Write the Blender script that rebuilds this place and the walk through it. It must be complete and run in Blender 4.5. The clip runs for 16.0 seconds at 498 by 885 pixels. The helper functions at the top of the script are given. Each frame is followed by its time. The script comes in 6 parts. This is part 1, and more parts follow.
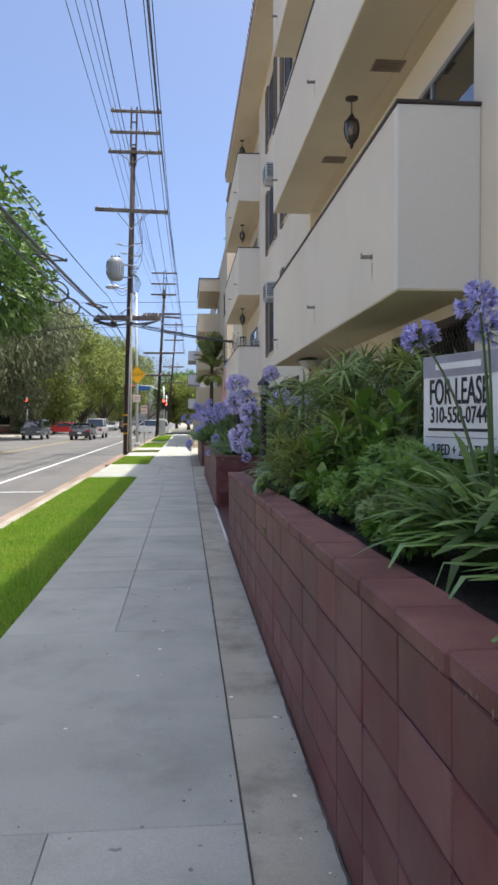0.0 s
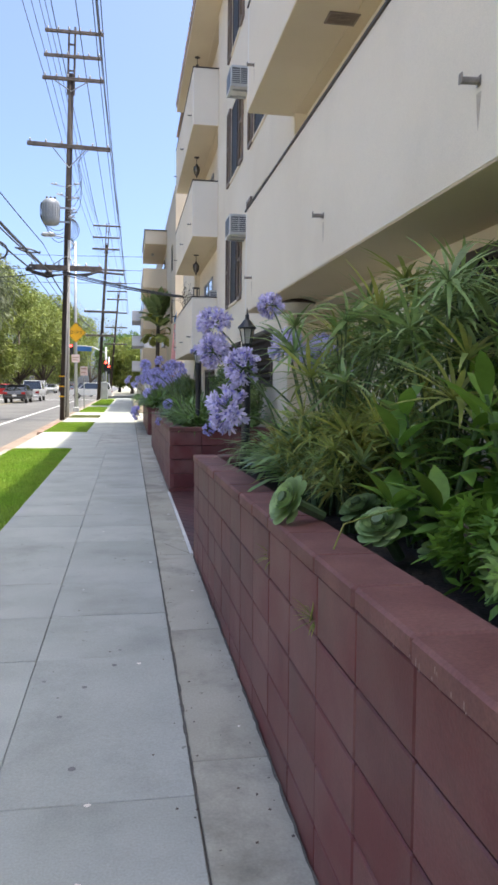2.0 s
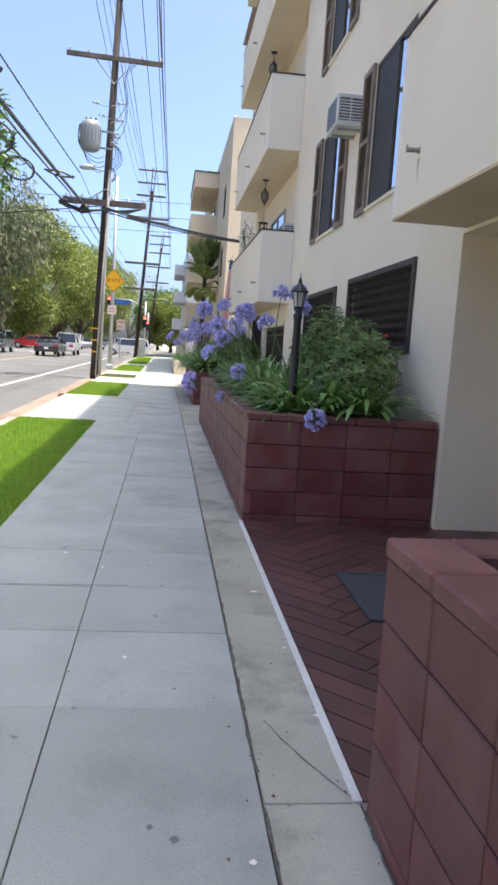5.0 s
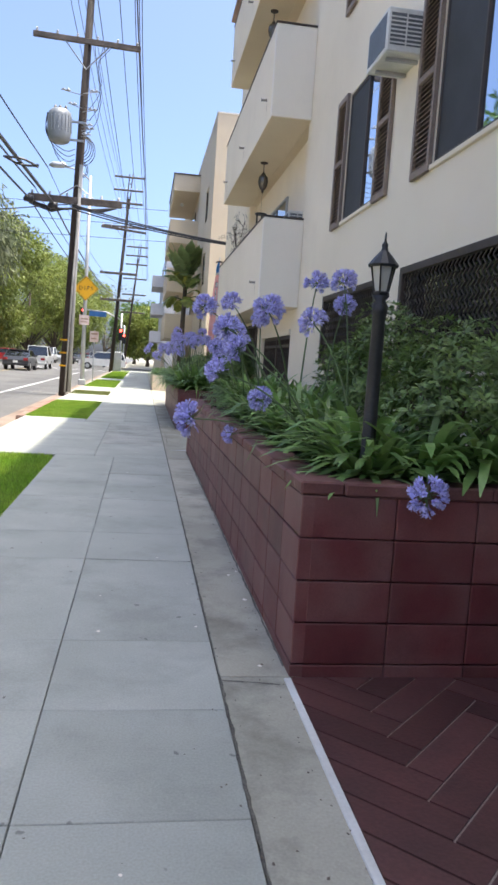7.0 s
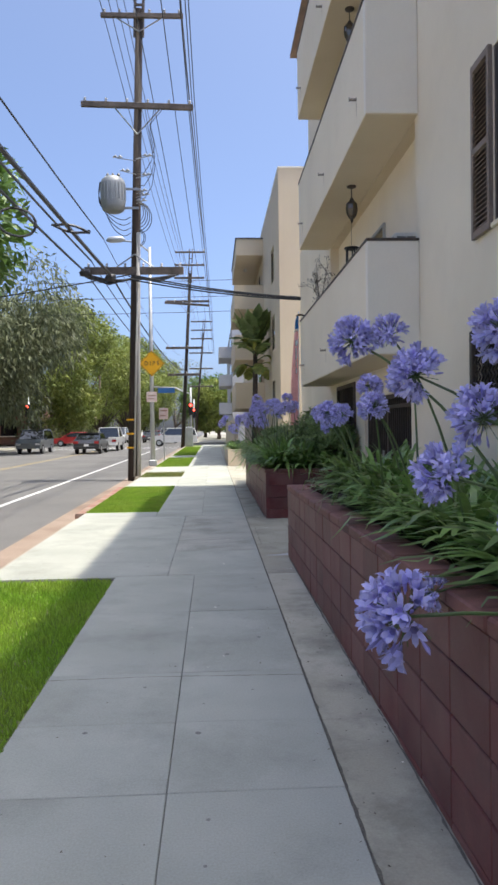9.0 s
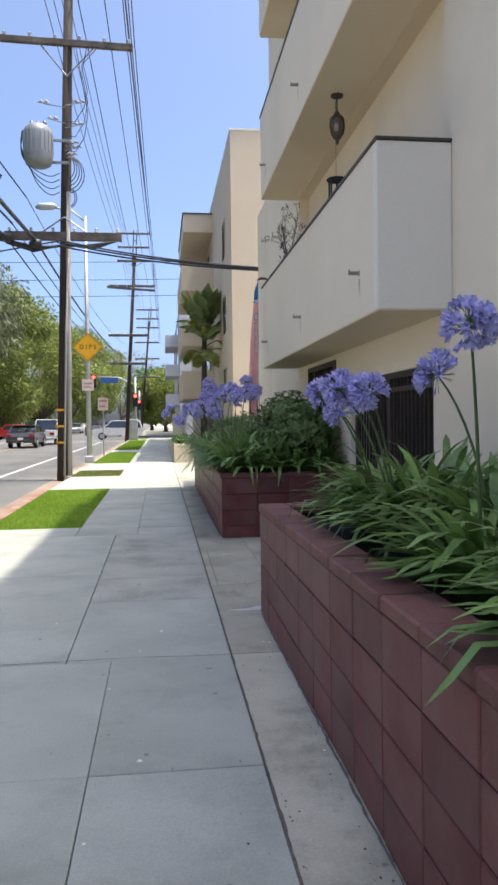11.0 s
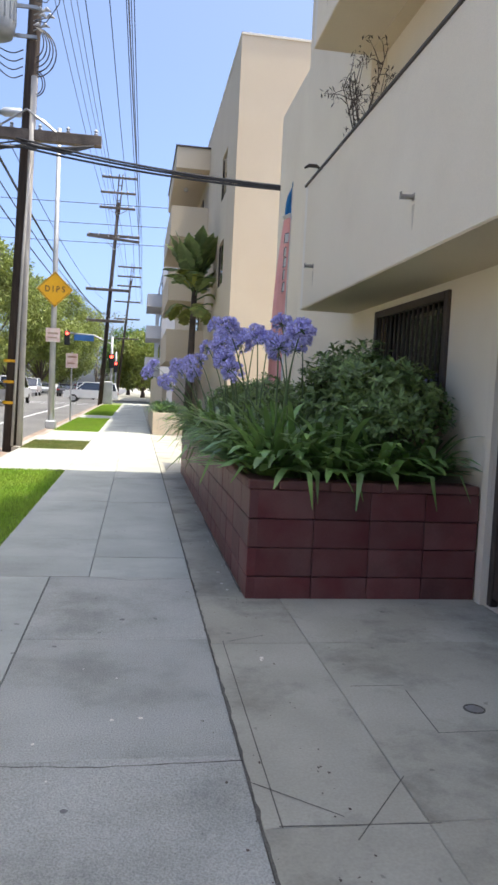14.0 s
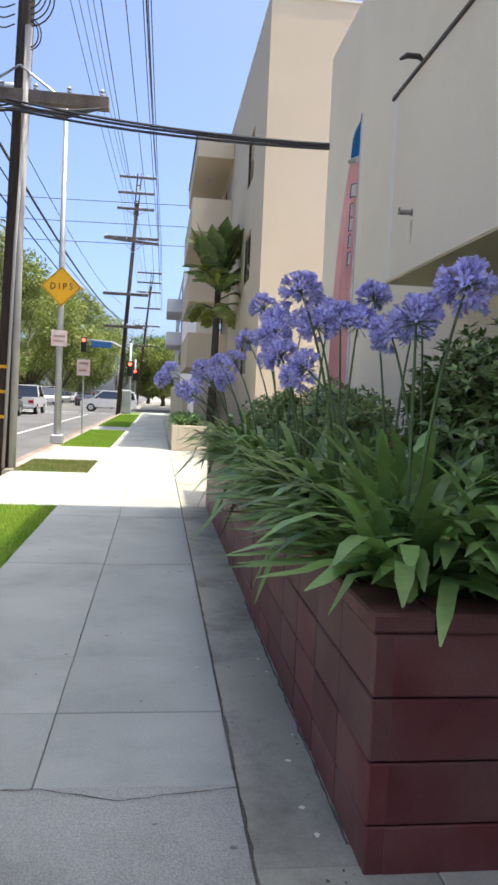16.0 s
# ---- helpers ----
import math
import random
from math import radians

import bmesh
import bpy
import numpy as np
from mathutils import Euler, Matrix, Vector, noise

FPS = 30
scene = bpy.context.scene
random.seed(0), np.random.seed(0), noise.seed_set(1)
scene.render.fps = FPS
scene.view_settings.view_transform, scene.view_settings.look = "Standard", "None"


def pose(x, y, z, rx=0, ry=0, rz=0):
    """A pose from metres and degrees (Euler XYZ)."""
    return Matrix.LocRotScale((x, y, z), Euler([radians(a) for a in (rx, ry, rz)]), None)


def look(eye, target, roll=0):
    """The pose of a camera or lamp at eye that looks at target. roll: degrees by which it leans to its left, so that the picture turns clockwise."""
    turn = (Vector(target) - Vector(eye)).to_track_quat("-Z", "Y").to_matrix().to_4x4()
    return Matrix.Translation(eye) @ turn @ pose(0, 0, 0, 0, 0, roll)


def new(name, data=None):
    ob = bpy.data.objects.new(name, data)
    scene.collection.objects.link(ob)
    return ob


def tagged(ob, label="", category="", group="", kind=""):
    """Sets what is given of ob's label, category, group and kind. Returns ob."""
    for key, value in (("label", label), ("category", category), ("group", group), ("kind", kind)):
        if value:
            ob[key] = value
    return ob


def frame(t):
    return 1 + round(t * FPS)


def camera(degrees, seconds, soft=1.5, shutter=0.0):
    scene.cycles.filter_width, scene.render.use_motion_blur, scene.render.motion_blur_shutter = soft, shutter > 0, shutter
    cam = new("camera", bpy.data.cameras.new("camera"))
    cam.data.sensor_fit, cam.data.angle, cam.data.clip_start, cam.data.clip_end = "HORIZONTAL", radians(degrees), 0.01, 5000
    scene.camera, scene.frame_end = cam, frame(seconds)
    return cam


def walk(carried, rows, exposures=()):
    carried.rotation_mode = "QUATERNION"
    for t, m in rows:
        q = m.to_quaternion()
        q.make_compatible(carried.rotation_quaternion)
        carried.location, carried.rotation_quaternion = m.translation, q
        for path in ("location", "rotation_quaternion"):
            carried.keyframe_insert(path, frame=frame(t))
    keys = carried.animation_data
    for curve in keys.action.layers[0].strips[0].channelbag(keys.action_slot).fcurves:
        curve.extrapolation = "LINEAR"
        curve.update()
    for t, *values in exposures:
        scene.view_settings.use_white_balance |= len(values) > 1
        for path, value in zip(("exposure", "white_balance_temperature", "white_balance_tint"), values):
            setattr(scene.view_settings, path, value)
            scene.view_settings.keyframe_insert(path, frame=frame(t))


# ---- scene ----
cam = camera(37.7, 16.0, soft=2.8)
PATH = [
    (0, (0.509, -1.163, 1.562), (0.683, 0.828, 1.501), -0.1),
    (0.5, (0.42, -0.451, 1.527), (0.702, 1.529, 1.473), 0.2),
    (1, (0.476, 0.239, 1.509), (0.808, 2.211, 1.443), 0.2),
    (1.5, (0.455, 0.954, 1.523), (0.795, 2.922, 1.421), 0.6),
    (2, (0.484, 1.655, 1.522), (0.81, 3.622, 1.366), 0.7),
    (2.5, (0.525, 2.408, 1.528), (0.813, 4.376, 1.32), 1.1),
    (3, (0.49, 3.069, 1.502), (0.727, 5.038, 1.249), 1.5),
    (3.5, (0.51, 3.791, 1.466), (0.699, 5.763, 1.192), 1.7),
    (3.7, (0.486, 4.083, 1.468), (0.664, 6.057, 1.196), 2.1),
    (5.8, (0.330, 7.152, 1.440), (0.605, 9.117, 1.190), 4.5),
    (6, (0.325, 7.444, 1.468), (0.608, 9.408, 1.217), 4.4),
    (6.5, (0.266, 8.114, 1.458), (0.563, 10.077, 1.217), 4.4),
    (7, (0.311, 8.807, 1.431), (0.611, 10.773, 1.217), 3.9),
    (7.5, (0.276, 9.524, 1.448), (0.55, 11.497, 1.27), 3.4),
    (8, (0.277, 10.217, 1.453), (0.515, 12.198, 1.316), 2.3),
    (8.5, (0.234, 10.991, 1.492), (0.395, 12.982, 1.402), 0.9),
    (9, (0.198, 11.695, 1.502), (0.296, 13.693, 1.463), -0.8),
    (9.5, (0.252, 12.393, 1.54), (0.379, 14.389, 1.566), -2.5),
    (9.7, (0.262, 12.690, 1.538), (0.402, 14.685, 1.582), -3.2),
    (11.8, (0.322, 15.838, 1.456), (0.631, 17.810, 1.321), 1.4),
    (12, (0.295, 16.136, 1.461), (0.6, 18.108, 1.317), 1.9),
    (12.5, (0.247, 16.83, 1.447), (0.54, 18.802, 1.29), 2.3),
    (13, (0.282, 17.572, 1.425), (0.573, 19.545, 1.276), 2.6),
    (13.5, (0.245, 18.267, 1.405), (0.543, 20.24, 1.268), 2.8),
    (14, (0.28, 18.923, 1.403), (0.589, 20.895, 1.266), 2.8),
    (14.5, (0.307, 19.613, 1.444), (0.614, 21.584, 1.307), 3.0),
    (15, (0.354, 20.276, 1.474), (0.652, 22.248, 1.332), 2.7),
    (15.5, (0.416, 21.012, 1.493), (0.696, 22.987, 1.355), 2.5),
    (16, (0.386, 21.667, 1.44), (0.638, 23.648, 1.321), 2.5),
]
walk(cam, [(t, look(eye, target, roll)) for t, eye, target, roll in PATH], [(t, e + 0.48, 6900, 7) for t, e in ((0.0, 0.90), (0.7, 1.06), (2.0, 1.32), (3.5, 1.4), (6.0, 1.35), (7.3, 1.3), (8.3, 1.1), (9.0, 0.88), (9.7, 0.82), (12.0, 1.22), (14.5, 1.17), (16.0, 1.18))])

# ---- sky and sun: high sun from behind the apartment house ----
world = bpy.data.worlds.new("sky")
scene.world = world
world.use_nodes = True
SUN_TO = Vector((0.30, -0.06, 1.0)).normalized()
wn = world.node_tree
sky = wn.nodes.new("ShaderNodeTexSky")
sky.sky_type = "NISHITA"
sky.sun_disc = False
sky.sun_elevation = math.asin(SUN_TO.z)
sky.sun_rotation = math.atan2(SUN_TO.x, SUN_TO.y)
sky.air_density, sky.dust_density, sky.ozone_density = 0.5, 4.0, 8.0
wn.nodes["Background"].inputs["Strength"].default_value = 0.15
wn.links.new(sky.outputs[0], wn.nodes["Background"].inputs["Color"])
sun = new("sun", bpy.data.lights.new("sun", "SUN"))
sun.data.energy, sun.data.angle, sun.data.color = 2.0, radians(0.6), (1.0, 0.95, 0.87)
sun.matrix_world = look(SUN_TO * 60, (0, 0, 0))

# ---- materials ----


def mat(name, col, col2=None, rough=0.7, scale=3.0, fine=60.0, var=0.25, bump=0.15, metal=0.0, rnd=0.0, spec=0.5, island=0.0, trans=0.0, coord="Object", stretch=(1, 1, 1), emit=None, spots=0.0, blotch=0.0, blotch_scale=1.1):
    """Paint with two scales of variation: broad stains between col and col2, fine grain, and a bump of the grain."""
    m = bpy.data.materials.new(name)
    m.use_nodes = True
    nt = m.node_tree
    N, L = nt.nodes.new, nt.links.new
    b = nt.nodes["Principled BSDF"]
    col2 = col2 or tuple(c * 0.78 for c in col)
    tc, mp = N("ShaderNodeTexCoord"), N("ShaderNodeMapping")
    mp.inputs["Scale"].default_value = stretch
    oi = N("ShaderNodeObjectInfo")
    off = N("ShaderNodeVectorMath")
    off.operation = "SCALE"
    off.inputs[0].default_value = (37, 53, 71)
    L(oi.outputs["Random"], off.inputs["Scale"])
    L(tc.outputs[coord], mp.inputs["Vector"])
    L(off.outputs[0], mp.inputs["Location"])
    n1, n2 = N("ShaderNodeTexNoise"), N("ShaderNodeTexNoise")
    n1.inputs["Scale"].default_value, n1.inputs["Detail"].default_value = scale, 5
    n2.inputs["Scale"].default_value, n2.inputs["Detail"].default_value = fine, 4
    L(mp.outputs[0], n1.inputs["Vector"])
    L(mp.outputs[0], n2.inputs["Vector"])
    ramp = N("ShaderNodeMapRange")
    ramp.inputs[1].default_value, ramp.inputs[2].default_value = 0.35, 0.65
    L(n1.outputs[0], ramp.inputs[0])
    mix = N("ShaderNodeMix")
    mix.data_type = "RGBA"
    mix.inputs[6].default_value, mix.inputs[7].default_value = (*col, 1), (*col2, 1)
    L(ramp.outputs[0], mix.inputs[0])
    grain = N("ShaderNodeMapRange")
    grain.inputs[1].default_value, grain.inputs[2].default_value = 0.3, 0.7
    grain.inputs[3].default_value, grain.inputs[4].default_value = 1 - var, 1 + var
    L(n2.outputs[0], grain.inputs[0])
    hsv = N("ShaderNodeHueSaturation")
    L(mix.outputs[2], hsv.inputs["Color"])
    value = grain.outputs[0]
    for amount, node, out in ((rnd, oi, "Random"), (island, N("ShaderNodeNewGeometry"), "Random Per Island")):
        if amount:
            r, mul = N("ShaderNodeMapRange"), N("ShaderNodeMath")
            r.inputs[3].default_value, r.inputs[4].default_value = 1 - amount, 1 + amount
            mul.operation = "MULTIPLY"
            L(node.outputs[out], r.inputs[0])
            L(value, mul.inputs[0])
            L(r.outputs[0], mul.inputs[1])
            value = mul.outputs[0]
    if spots:
        vo, thr, mul = N("ShaderNodeTexVoronoi"), N("ShaderNodeMapRange"), N("ShaderNodeMath")
        vo.inputs["Scale"].default_value = 5.5
        warp, wm = N("ShaderNodeTexNoise"), N("ShaderNodeMix")
        warp.inputs["Scale"].default_value = 22
        wm.data_type, wm.inputs[0].default_value = "VECTOR", 0.06
        L(mp.outputs[0], warp.inputs["Vector"])
        L(mp.outputs[0], wm.inputs[4])
        L(warp.outputs["Color"], wm.inputs[5])
        L(wm.outputs[1], vo.inputs["Vector"])
        size = N("ShaderNodeMath")
        size.operation, size.inputs[1].default_value = "MULTIPLY", 0.085
        L(vo.outputs["Color"], size.inputs[0])
        lo = N("ShaderNodeMath")
        lo.operation = "SUBTRACT"
        L(vo.outputs["Distance"], lo.inputs[0])
        L(size.outputs[0], lo.inputs[1])
        thr.inputs[1].default_value, thr.inputs[2].default_value = -0.012, 0.012
        thr.inputs[3].default_value, thr.inputs[4].default_value = 1 - spots, 1.0
        L(lo.outputs[0], thr.inputs[0])
        mul.operation = "MULTIPLY"
        L(value, mul.inputs[0])
        L(thr.outputs[0], mul.inputs[1])
        value = mul.outputs[0]
    if blotch:
        # broad irregular stains
        n3, thr, mul = N("ShaderNodeTexNoise"), N("ShaderNodeMapRange"), N("ShaderNodeMath")
        n3.inputs["Scale"].default_value, n3.inputs["Detail"].default_value, n3.inputs["Roughness"].default_value = blotch_scale, 8, 0.68
        thr.inputs[1].default_value, thr.inputs[2].default_value = 0.50, 0.74
        thr.inputs[3].default_value, thr.inputs[4].default_value = 1.0, 1.0 - blotch
        L(mp.outputs[0], n3.inputs["Vector"])
        L(n3.outputs[0], thr.inputs[0])
        mul.operation = "MULTIPLY"
        L(value, mul.inputs[0])
        L(thr.outputs[0], mul.inputs[1])
        value = mul.outputs[0]
    L(value, hsv.inputs["Value"])
    L(hsv.outputs[0], b.inputs["Base Color"])
    b.inputs["Roughness"].default_value, b.inputs["Metallic"].default_value = rough, metal
    b.inputs["Specular IOR Level"].default_value = spec
    if trans:
        out, ms, tr = nt.nodes["Material Output"], N("ShaderNodeMixShader"), N("ShaderNodeBsdfTranslucent")
        ms.inputs[0].default_value = trans
        L(hsv.outputs[0], tr.inputs["Color"])
        L(b.outputs[0], ms.inputs[1])
        L(tr.outputs[0], ms.inputs[2])
        L(ms.outputs[0], out.inputs["Surface"])
    if bump:
        bp = N("ShaderNodeBump")
        bp.inputs["Strength"].default_value, bp.inputs["Distance"].default_value = bump, 0.02
        L(n2.outputs[0], bp.inputs["Height"])
        L(bp.outputs[0], b.inputs["Normal"])
    if emit:
        b.inputs["Emission Color"].default_value, b.inputs["Emission Strength"].default_value = (*emit[0], 1), emit[1]
    return m


M = dict(
    concrete=mat("sidewalk_concrete", (0.415, 0.425, 0.375), (0.345, 0.355, 0.310), 0.85, 1.3, 110, 0.09, 0.12, rnd=0.05, spots=0.45, blotch=0.24, blotch_scale=1.4),
    roughconcrete=mat("rough_concrete", (0.45, 0.45, 0.40), (0.37, 0.37, 0.325), 0.92, 1.6, 130, 0.22, 0.6, rnd=0.03, spots=0.5, blotch=0.28, blotch_scale=1.6),
    strip=mat("strip_concrete", (0.43, 0.41, 0.335), (0.345, 0.325, 0.26), 0.88, 1.6, 90, 0.08, 0.12, rnd=0.06, spots=0.35, blotch=0.5, blotch_scale=1.9),
    joint=mat("joint_dirt", (0.13, 0.12, 0.10), rough=0.95, fine=120, var=0.4),
    kerb=mat("kerb_concrete", (0.40, 0.365, 0.31), (0.30, 0.26, 0.21), 0.9, 1.2, 60, 0.15, 0.2),
    gutter=mat("gutter_concrete", (0.33, 0.255, 0.20), (0.22, 0.155, 0.115), 0.9, 0.8, 60, 0.15, 0.2),
    redpaint=mat("red_kerb_paint", (0.27, 0.10, 0.07), (0.36, 0.27, 0.21), 0.8, 2.5, 60, 0.2, 0.1),
    asphalt=mat("asphalt", (0.165, 0.16, 0.153), (0.125, 0.122, 0.117), 0.9, 0.35, 140, 0.25, 0.3),
    roadpaint=mat("road_paint", (0.72, 0.72, 0.70), (0.5, 0.5, 0.48), 0.7, 4, 60, 0.15, 0.05),
    roadyellow=mat("yellow_road_paint", (0.34, 0.26, 0.11), (0.24, 0.20, 0.12), 0.7, 4, 60, 0.15, 0.05),
    farground=mat("dry_lot", (0.36, 0.33, 0.28), (0.28, 0.26, 0.22), 0.9, 0.1, 3, 0.15, 0),
    gum=mat("old_gum", (0.22, 0.215, 0.20), rough=0.8, var=0.1, bump=0),
    stain=mat("rust_stain", (0.50, 0.42, 0.32), (0.60, 0.53, 0.43), 0.92, 9, 90, 0.12, 0.1),
    soil=mat("planter_soil", (0.07, 0.05, 0.035), (0.035, 0.026, 0.02), 0.95, 9, 60, 0.4, 0.6),
    lawn=mat("lawn_ground", (0.15, 0.22, 0.045), (0.19, 0.21, 0.07), 0.9, 3, 90, 0.3, 0.4),
    grass=mat("grass_blade", (0.25, 0.43, 0.045), (0.34, 0.47, 0.07), 0.5, 1.5, 30, 0.1, 0, island=0.35, trans=0.42),
    drygrass=mat("dry_grass", (0.26, 0.25, 0.09), (0.16, 0.22, 0.05), 0.6, 2.5, 30, 0.1, 0, island=0.35, trans=0.3),
    block=mat("oxblood_block", (0.138, 0.031, 0.032), (0.175, 0.076, 0.068), 0.5, 2.6, 110, 0.10, 0.08, rnd=0.18, spec=0.4, blotch=0.35, blotch_scale=2.2),
    capblock=mat("oxblood_cap", (0.20, 0.088, 0.075), (0.135, 0.050, 0.044), 0.6, 4.0, 110, 0.14, 0.08, rnd=0.12, spec=0.35),
    chip=mat("bare_block", (0.36, 0.25, 0.22), (0.28, 0.17, 0.15), rough=0.9, fine=90, var=0.2),
    mortar=mat("dark_joint", (0.055, 0.022, 0.020), rough=0.9, fine=90, var=0.2),
    stucco=mat("cream_stucco", (0.83, 0.745, 0.60), (0.78, 0.69, 0.545), 0.92, 0.5, 170, 0.06, 0.22, blotch=0.07, blotch_scale=0.6),
    # white trim, also the lighter copy of stucco for brighter balcony sides
    whitelitstucco=mat("white_and_lit_stucco", (0.83, 0.78, 0.69), (0.79, 0.735, 0.645), 0.92, 0.5, 170, 0.05, 0.22, blotch=0.06, blotch_scale=0.6),
    tanstucco=mat("tan_stucco", (0.68, 0.575, 0.43), (0.64, 0.53, 0.385), 0.92, 0.4, 150, 0.05, 0.2),
    # tan of light bounced up from the ground, put into the soffit colour
    soffit=mat("bounce_tan_soffit", (0.72, 0.61, 0.45), (0.65, 0.54, 0.39), 0.92, 0.6, 150, 0.05, 0.15),
    brownmetal=mat("brown_metal", (0.075, 0.055, 0.045), (0.05, 0.038, 0.032), 0.5, 5, 60, 0.15, 0.05, metal=0.2),
    shutter=mat("brown_shutter", (0.27, 0.205, 0.165), (0.21, 0.16, 0.13), 0.65, 4, 60, 0.15, 0.08),
    blackmetal=mat("black_metal", (0.018, 0.019, 0.022), (0.03, 0.03, 0.032), 0.42, 5, 60, 0.2, 0.04, metal=0.3),
    screen=mat("window_screen", (0.05, 0.052, 0.056), rough=0.7, fine=300, var=0.2, bump=0.05),
    whitemetal=mat("white_metal", (0.72, 0.72, 0.69), (0.6, 0.59, 0.55), 0.45, 4, 60, 0.06, 0.04),
    greymetal=mat("grey_metal", (0.36, 0.37, 0.37), (0.28, 0.28, 0.28), 0.45, 4, 60, 0.12, 0.05, metal=0.6),
    galvan=mat("galvanised_steel", (0.50, 0.51, 0.52), (0.40, 0.41, 0.42), 0.5, 2, 60, 0.1, 0.05, metal=0.5),
    coil=mat("condenser_fins", (0.16, 0.17, 0.18), rough=0.5, fine=120, var=0.3, metal=0.4),
    polewood=mat("creosote_wood", (0.060, 0.040, 0.030), (0.032, 0.024, 0.020), 0.85, 2, 30, 0.35, 0.5, stretch=(1, 1, 0.08)),
    armwood=mat("weathered_wood", (0.15, 0.12, 0.10), (0.08, 0.065, 0.055), 0.85, 3, 40, 0.3, 0.4),
    wire=mat("cable", (0.03, 0.03, 0.033), rough=0.5, bump=0),
    ceramic=mat("insulator", (0.45, 0.46, 0.48), rough=0.25, var=0.1, bump=0),
    signyellow=mat("yellow_sign", (0.80, 0.42, 0.01), (0.72, 0.36, 0.01), 0.45, 2, 60, 0.05, 0),
    signwhite=mat("white_sign", (0.86, 0.86, 0.84), (0.80, 0.80, 0.78), 0.5, 2, 60, 0.05, 0),
    signpink=mat("faded_sign", (0.62, 0.42, 0.40), (0.68, 0.60, 0.56), 0.5, 6, 60, 0.1, 0),
    signblue=mat("blue_sign", (0.04, 0.16, 0.42), rough=0.5, var=0.05, bump=0),
    signgrey=mat("grey_sign_band", (0.36, 0.36, 0.42), rough=0.5, var=0.05, bump=0),
    # lettering black, also the painted shade on the sheets behind grilles and gate
    ink=mat("black_ink_and_shade", (0.02, 0.02, 0.022), rough=0.6, var=0.05, bump=0),
    flagred=mat("faded_red_cloth", (0.88, 0.46, 0.43), (0.80, 0.38, 0.36), 0.85, 3, 90, 0.08, 0.05, trans=0.3),
    flagblue=mat("blue_cloth", (0.03, 0.22, 0.52), rough=0.85, var=0.08, trans=0.3),
    flagteal=mat("dark_teal_cloth", (0.04, 0.13, 0.15), rough=0.85, var=0.08),
    flagwhite=mat("white_cloth", (0.75, 0.75, 0.72), rough=0.85, var=0.05),
    tile=mat("herringbone_tile", (0.105, 0.042, 0.040), (0.070, 0.032, 0.031), 0.42, 3, 60, 0.16, 0.08, rnd=0.25),
    grout=mat("grout", (0.36, 0.30, 0.27), rough=0.9, fine=80),
    rubber=mat("rubber_mat", (0.035, 0.042, 0.048), (0.05, 0.055, 0.06), 0.8, 5, 200, 0.25, 0.3),
    leafdark=mat("strap_leaf", (0.165, 0.30, 0.075), (0.23, 0.35, 0.105), 0.36, 6, 40, 0.10, 0, island=0.42, trans=0.28),
    leafmid=mat("sedge_leaf", (0.20, 0.31, 0.10), (0.28, 0.36, 0.13), 0.5, 5, 40, 0.10, 0, island=0.4, trans=0.3),
    leafbright=mat("broad_leaf", (0.18, 0.31, 0.045), (0.12, 0.24, 0.035), 0.5, 4, 40, 0.10, 0, island=0.38, trans=0.34),
    leafbush=mat("bush_leaf", (0.125, 0.20, 0.055), (0.19, 0.265, 0.08), 0.48, 5, 40, 0.10, 0, island=0.5, trans=0.24),
    leafyellow=mat("yellowing_leaf", (0.36, 0.36, 0.09), (0.25, 0.31, 0.08), 0.55, 5, 40, 0.10, 0, island=0.35, trans=0.3),
    succulent=mat("succulent_leaf", (0.36, 0.48, 0.19), (0.27, 0.40, 0.16), 0.42, 5, 40, 0.08, 0, island=0.35, trans=0.22),
    stalk=mat("flower_stalk", (0.10, 0.17, 0.05), (0.08, 0.11, 0.05), 0.5, 6, 60, 0.1, 0),
    petal=mat("lilac_petal", (0.50, 0.48, 0.82), (0.63, 0.60, 0.90), 0.6, 9, 60, 0.08, 0, island=0.35, trans=0.35),
    petalpale=mat("pale_lilac_petal", (0.68, 0.64, 0.86), (0.74, 0.66, 0.84), 0.6, 9, 60, 0.08, 0, island=0.28, trans=0.35),
    bud=mat("violet_bud", (0.36, 0.32, 0.68), (0.44, 0.40, 0.74), 0.55, 9, 60, 0.1, 0, island=0.3, trans=0.25),
    tank=mat("transformer_paint", (0.30, 0.315, 0.32), (0.24, 0.25, 0.255), 0.5, 2, 60, 0.1, 0.05, metal=0.2),
    spout=mat("weathered_spout", (0.20, 0.17, 0.145), (0.30, 0.26, 0.22), 0.7, 20, 90, 0.2, 0.1),
    bark=mat("bark", (0.13, 0.095, 0.07), (0.07, 0.055, 0.045), 0.9, 4, 30, 0.3, 0.6),
    treeleaf=mat("tree_leaf", (0.075, 0.150, 0.030), (0.120, 0.200, 0.040), 0.5, 0.7, 20, 0.1, 0, island=0.4, trans=0.3),
    treedark=mat("weeping_tree_leaf", (0.125, 0.15, 0.075), (0.18, 0.195, 0.095), 0.6, 0.6, 20, 0.1, 0, island=0.45, trans=0.28),
    treelight=mat("light_tree_leaf", (0.26, 0.29, 0.06), (0.17, 0.22, 0.05), 0.55, 0.6, 20, 0.1, 0, island=0.4, trans=0.3),
    palmleaf=mat("palm_leaf", (0.18, 0.26, 0.09), (0.25, 0.31, 0.12), 0.45, 3, 20, 0.1, 0, island=0.3, trans=0.3),
    brickfar=mat("brick_red", (0.24, 0.12, 0.085), (0.18, 0.09, 0.07), 0.9, 1, 12, 0.25, 0.2),
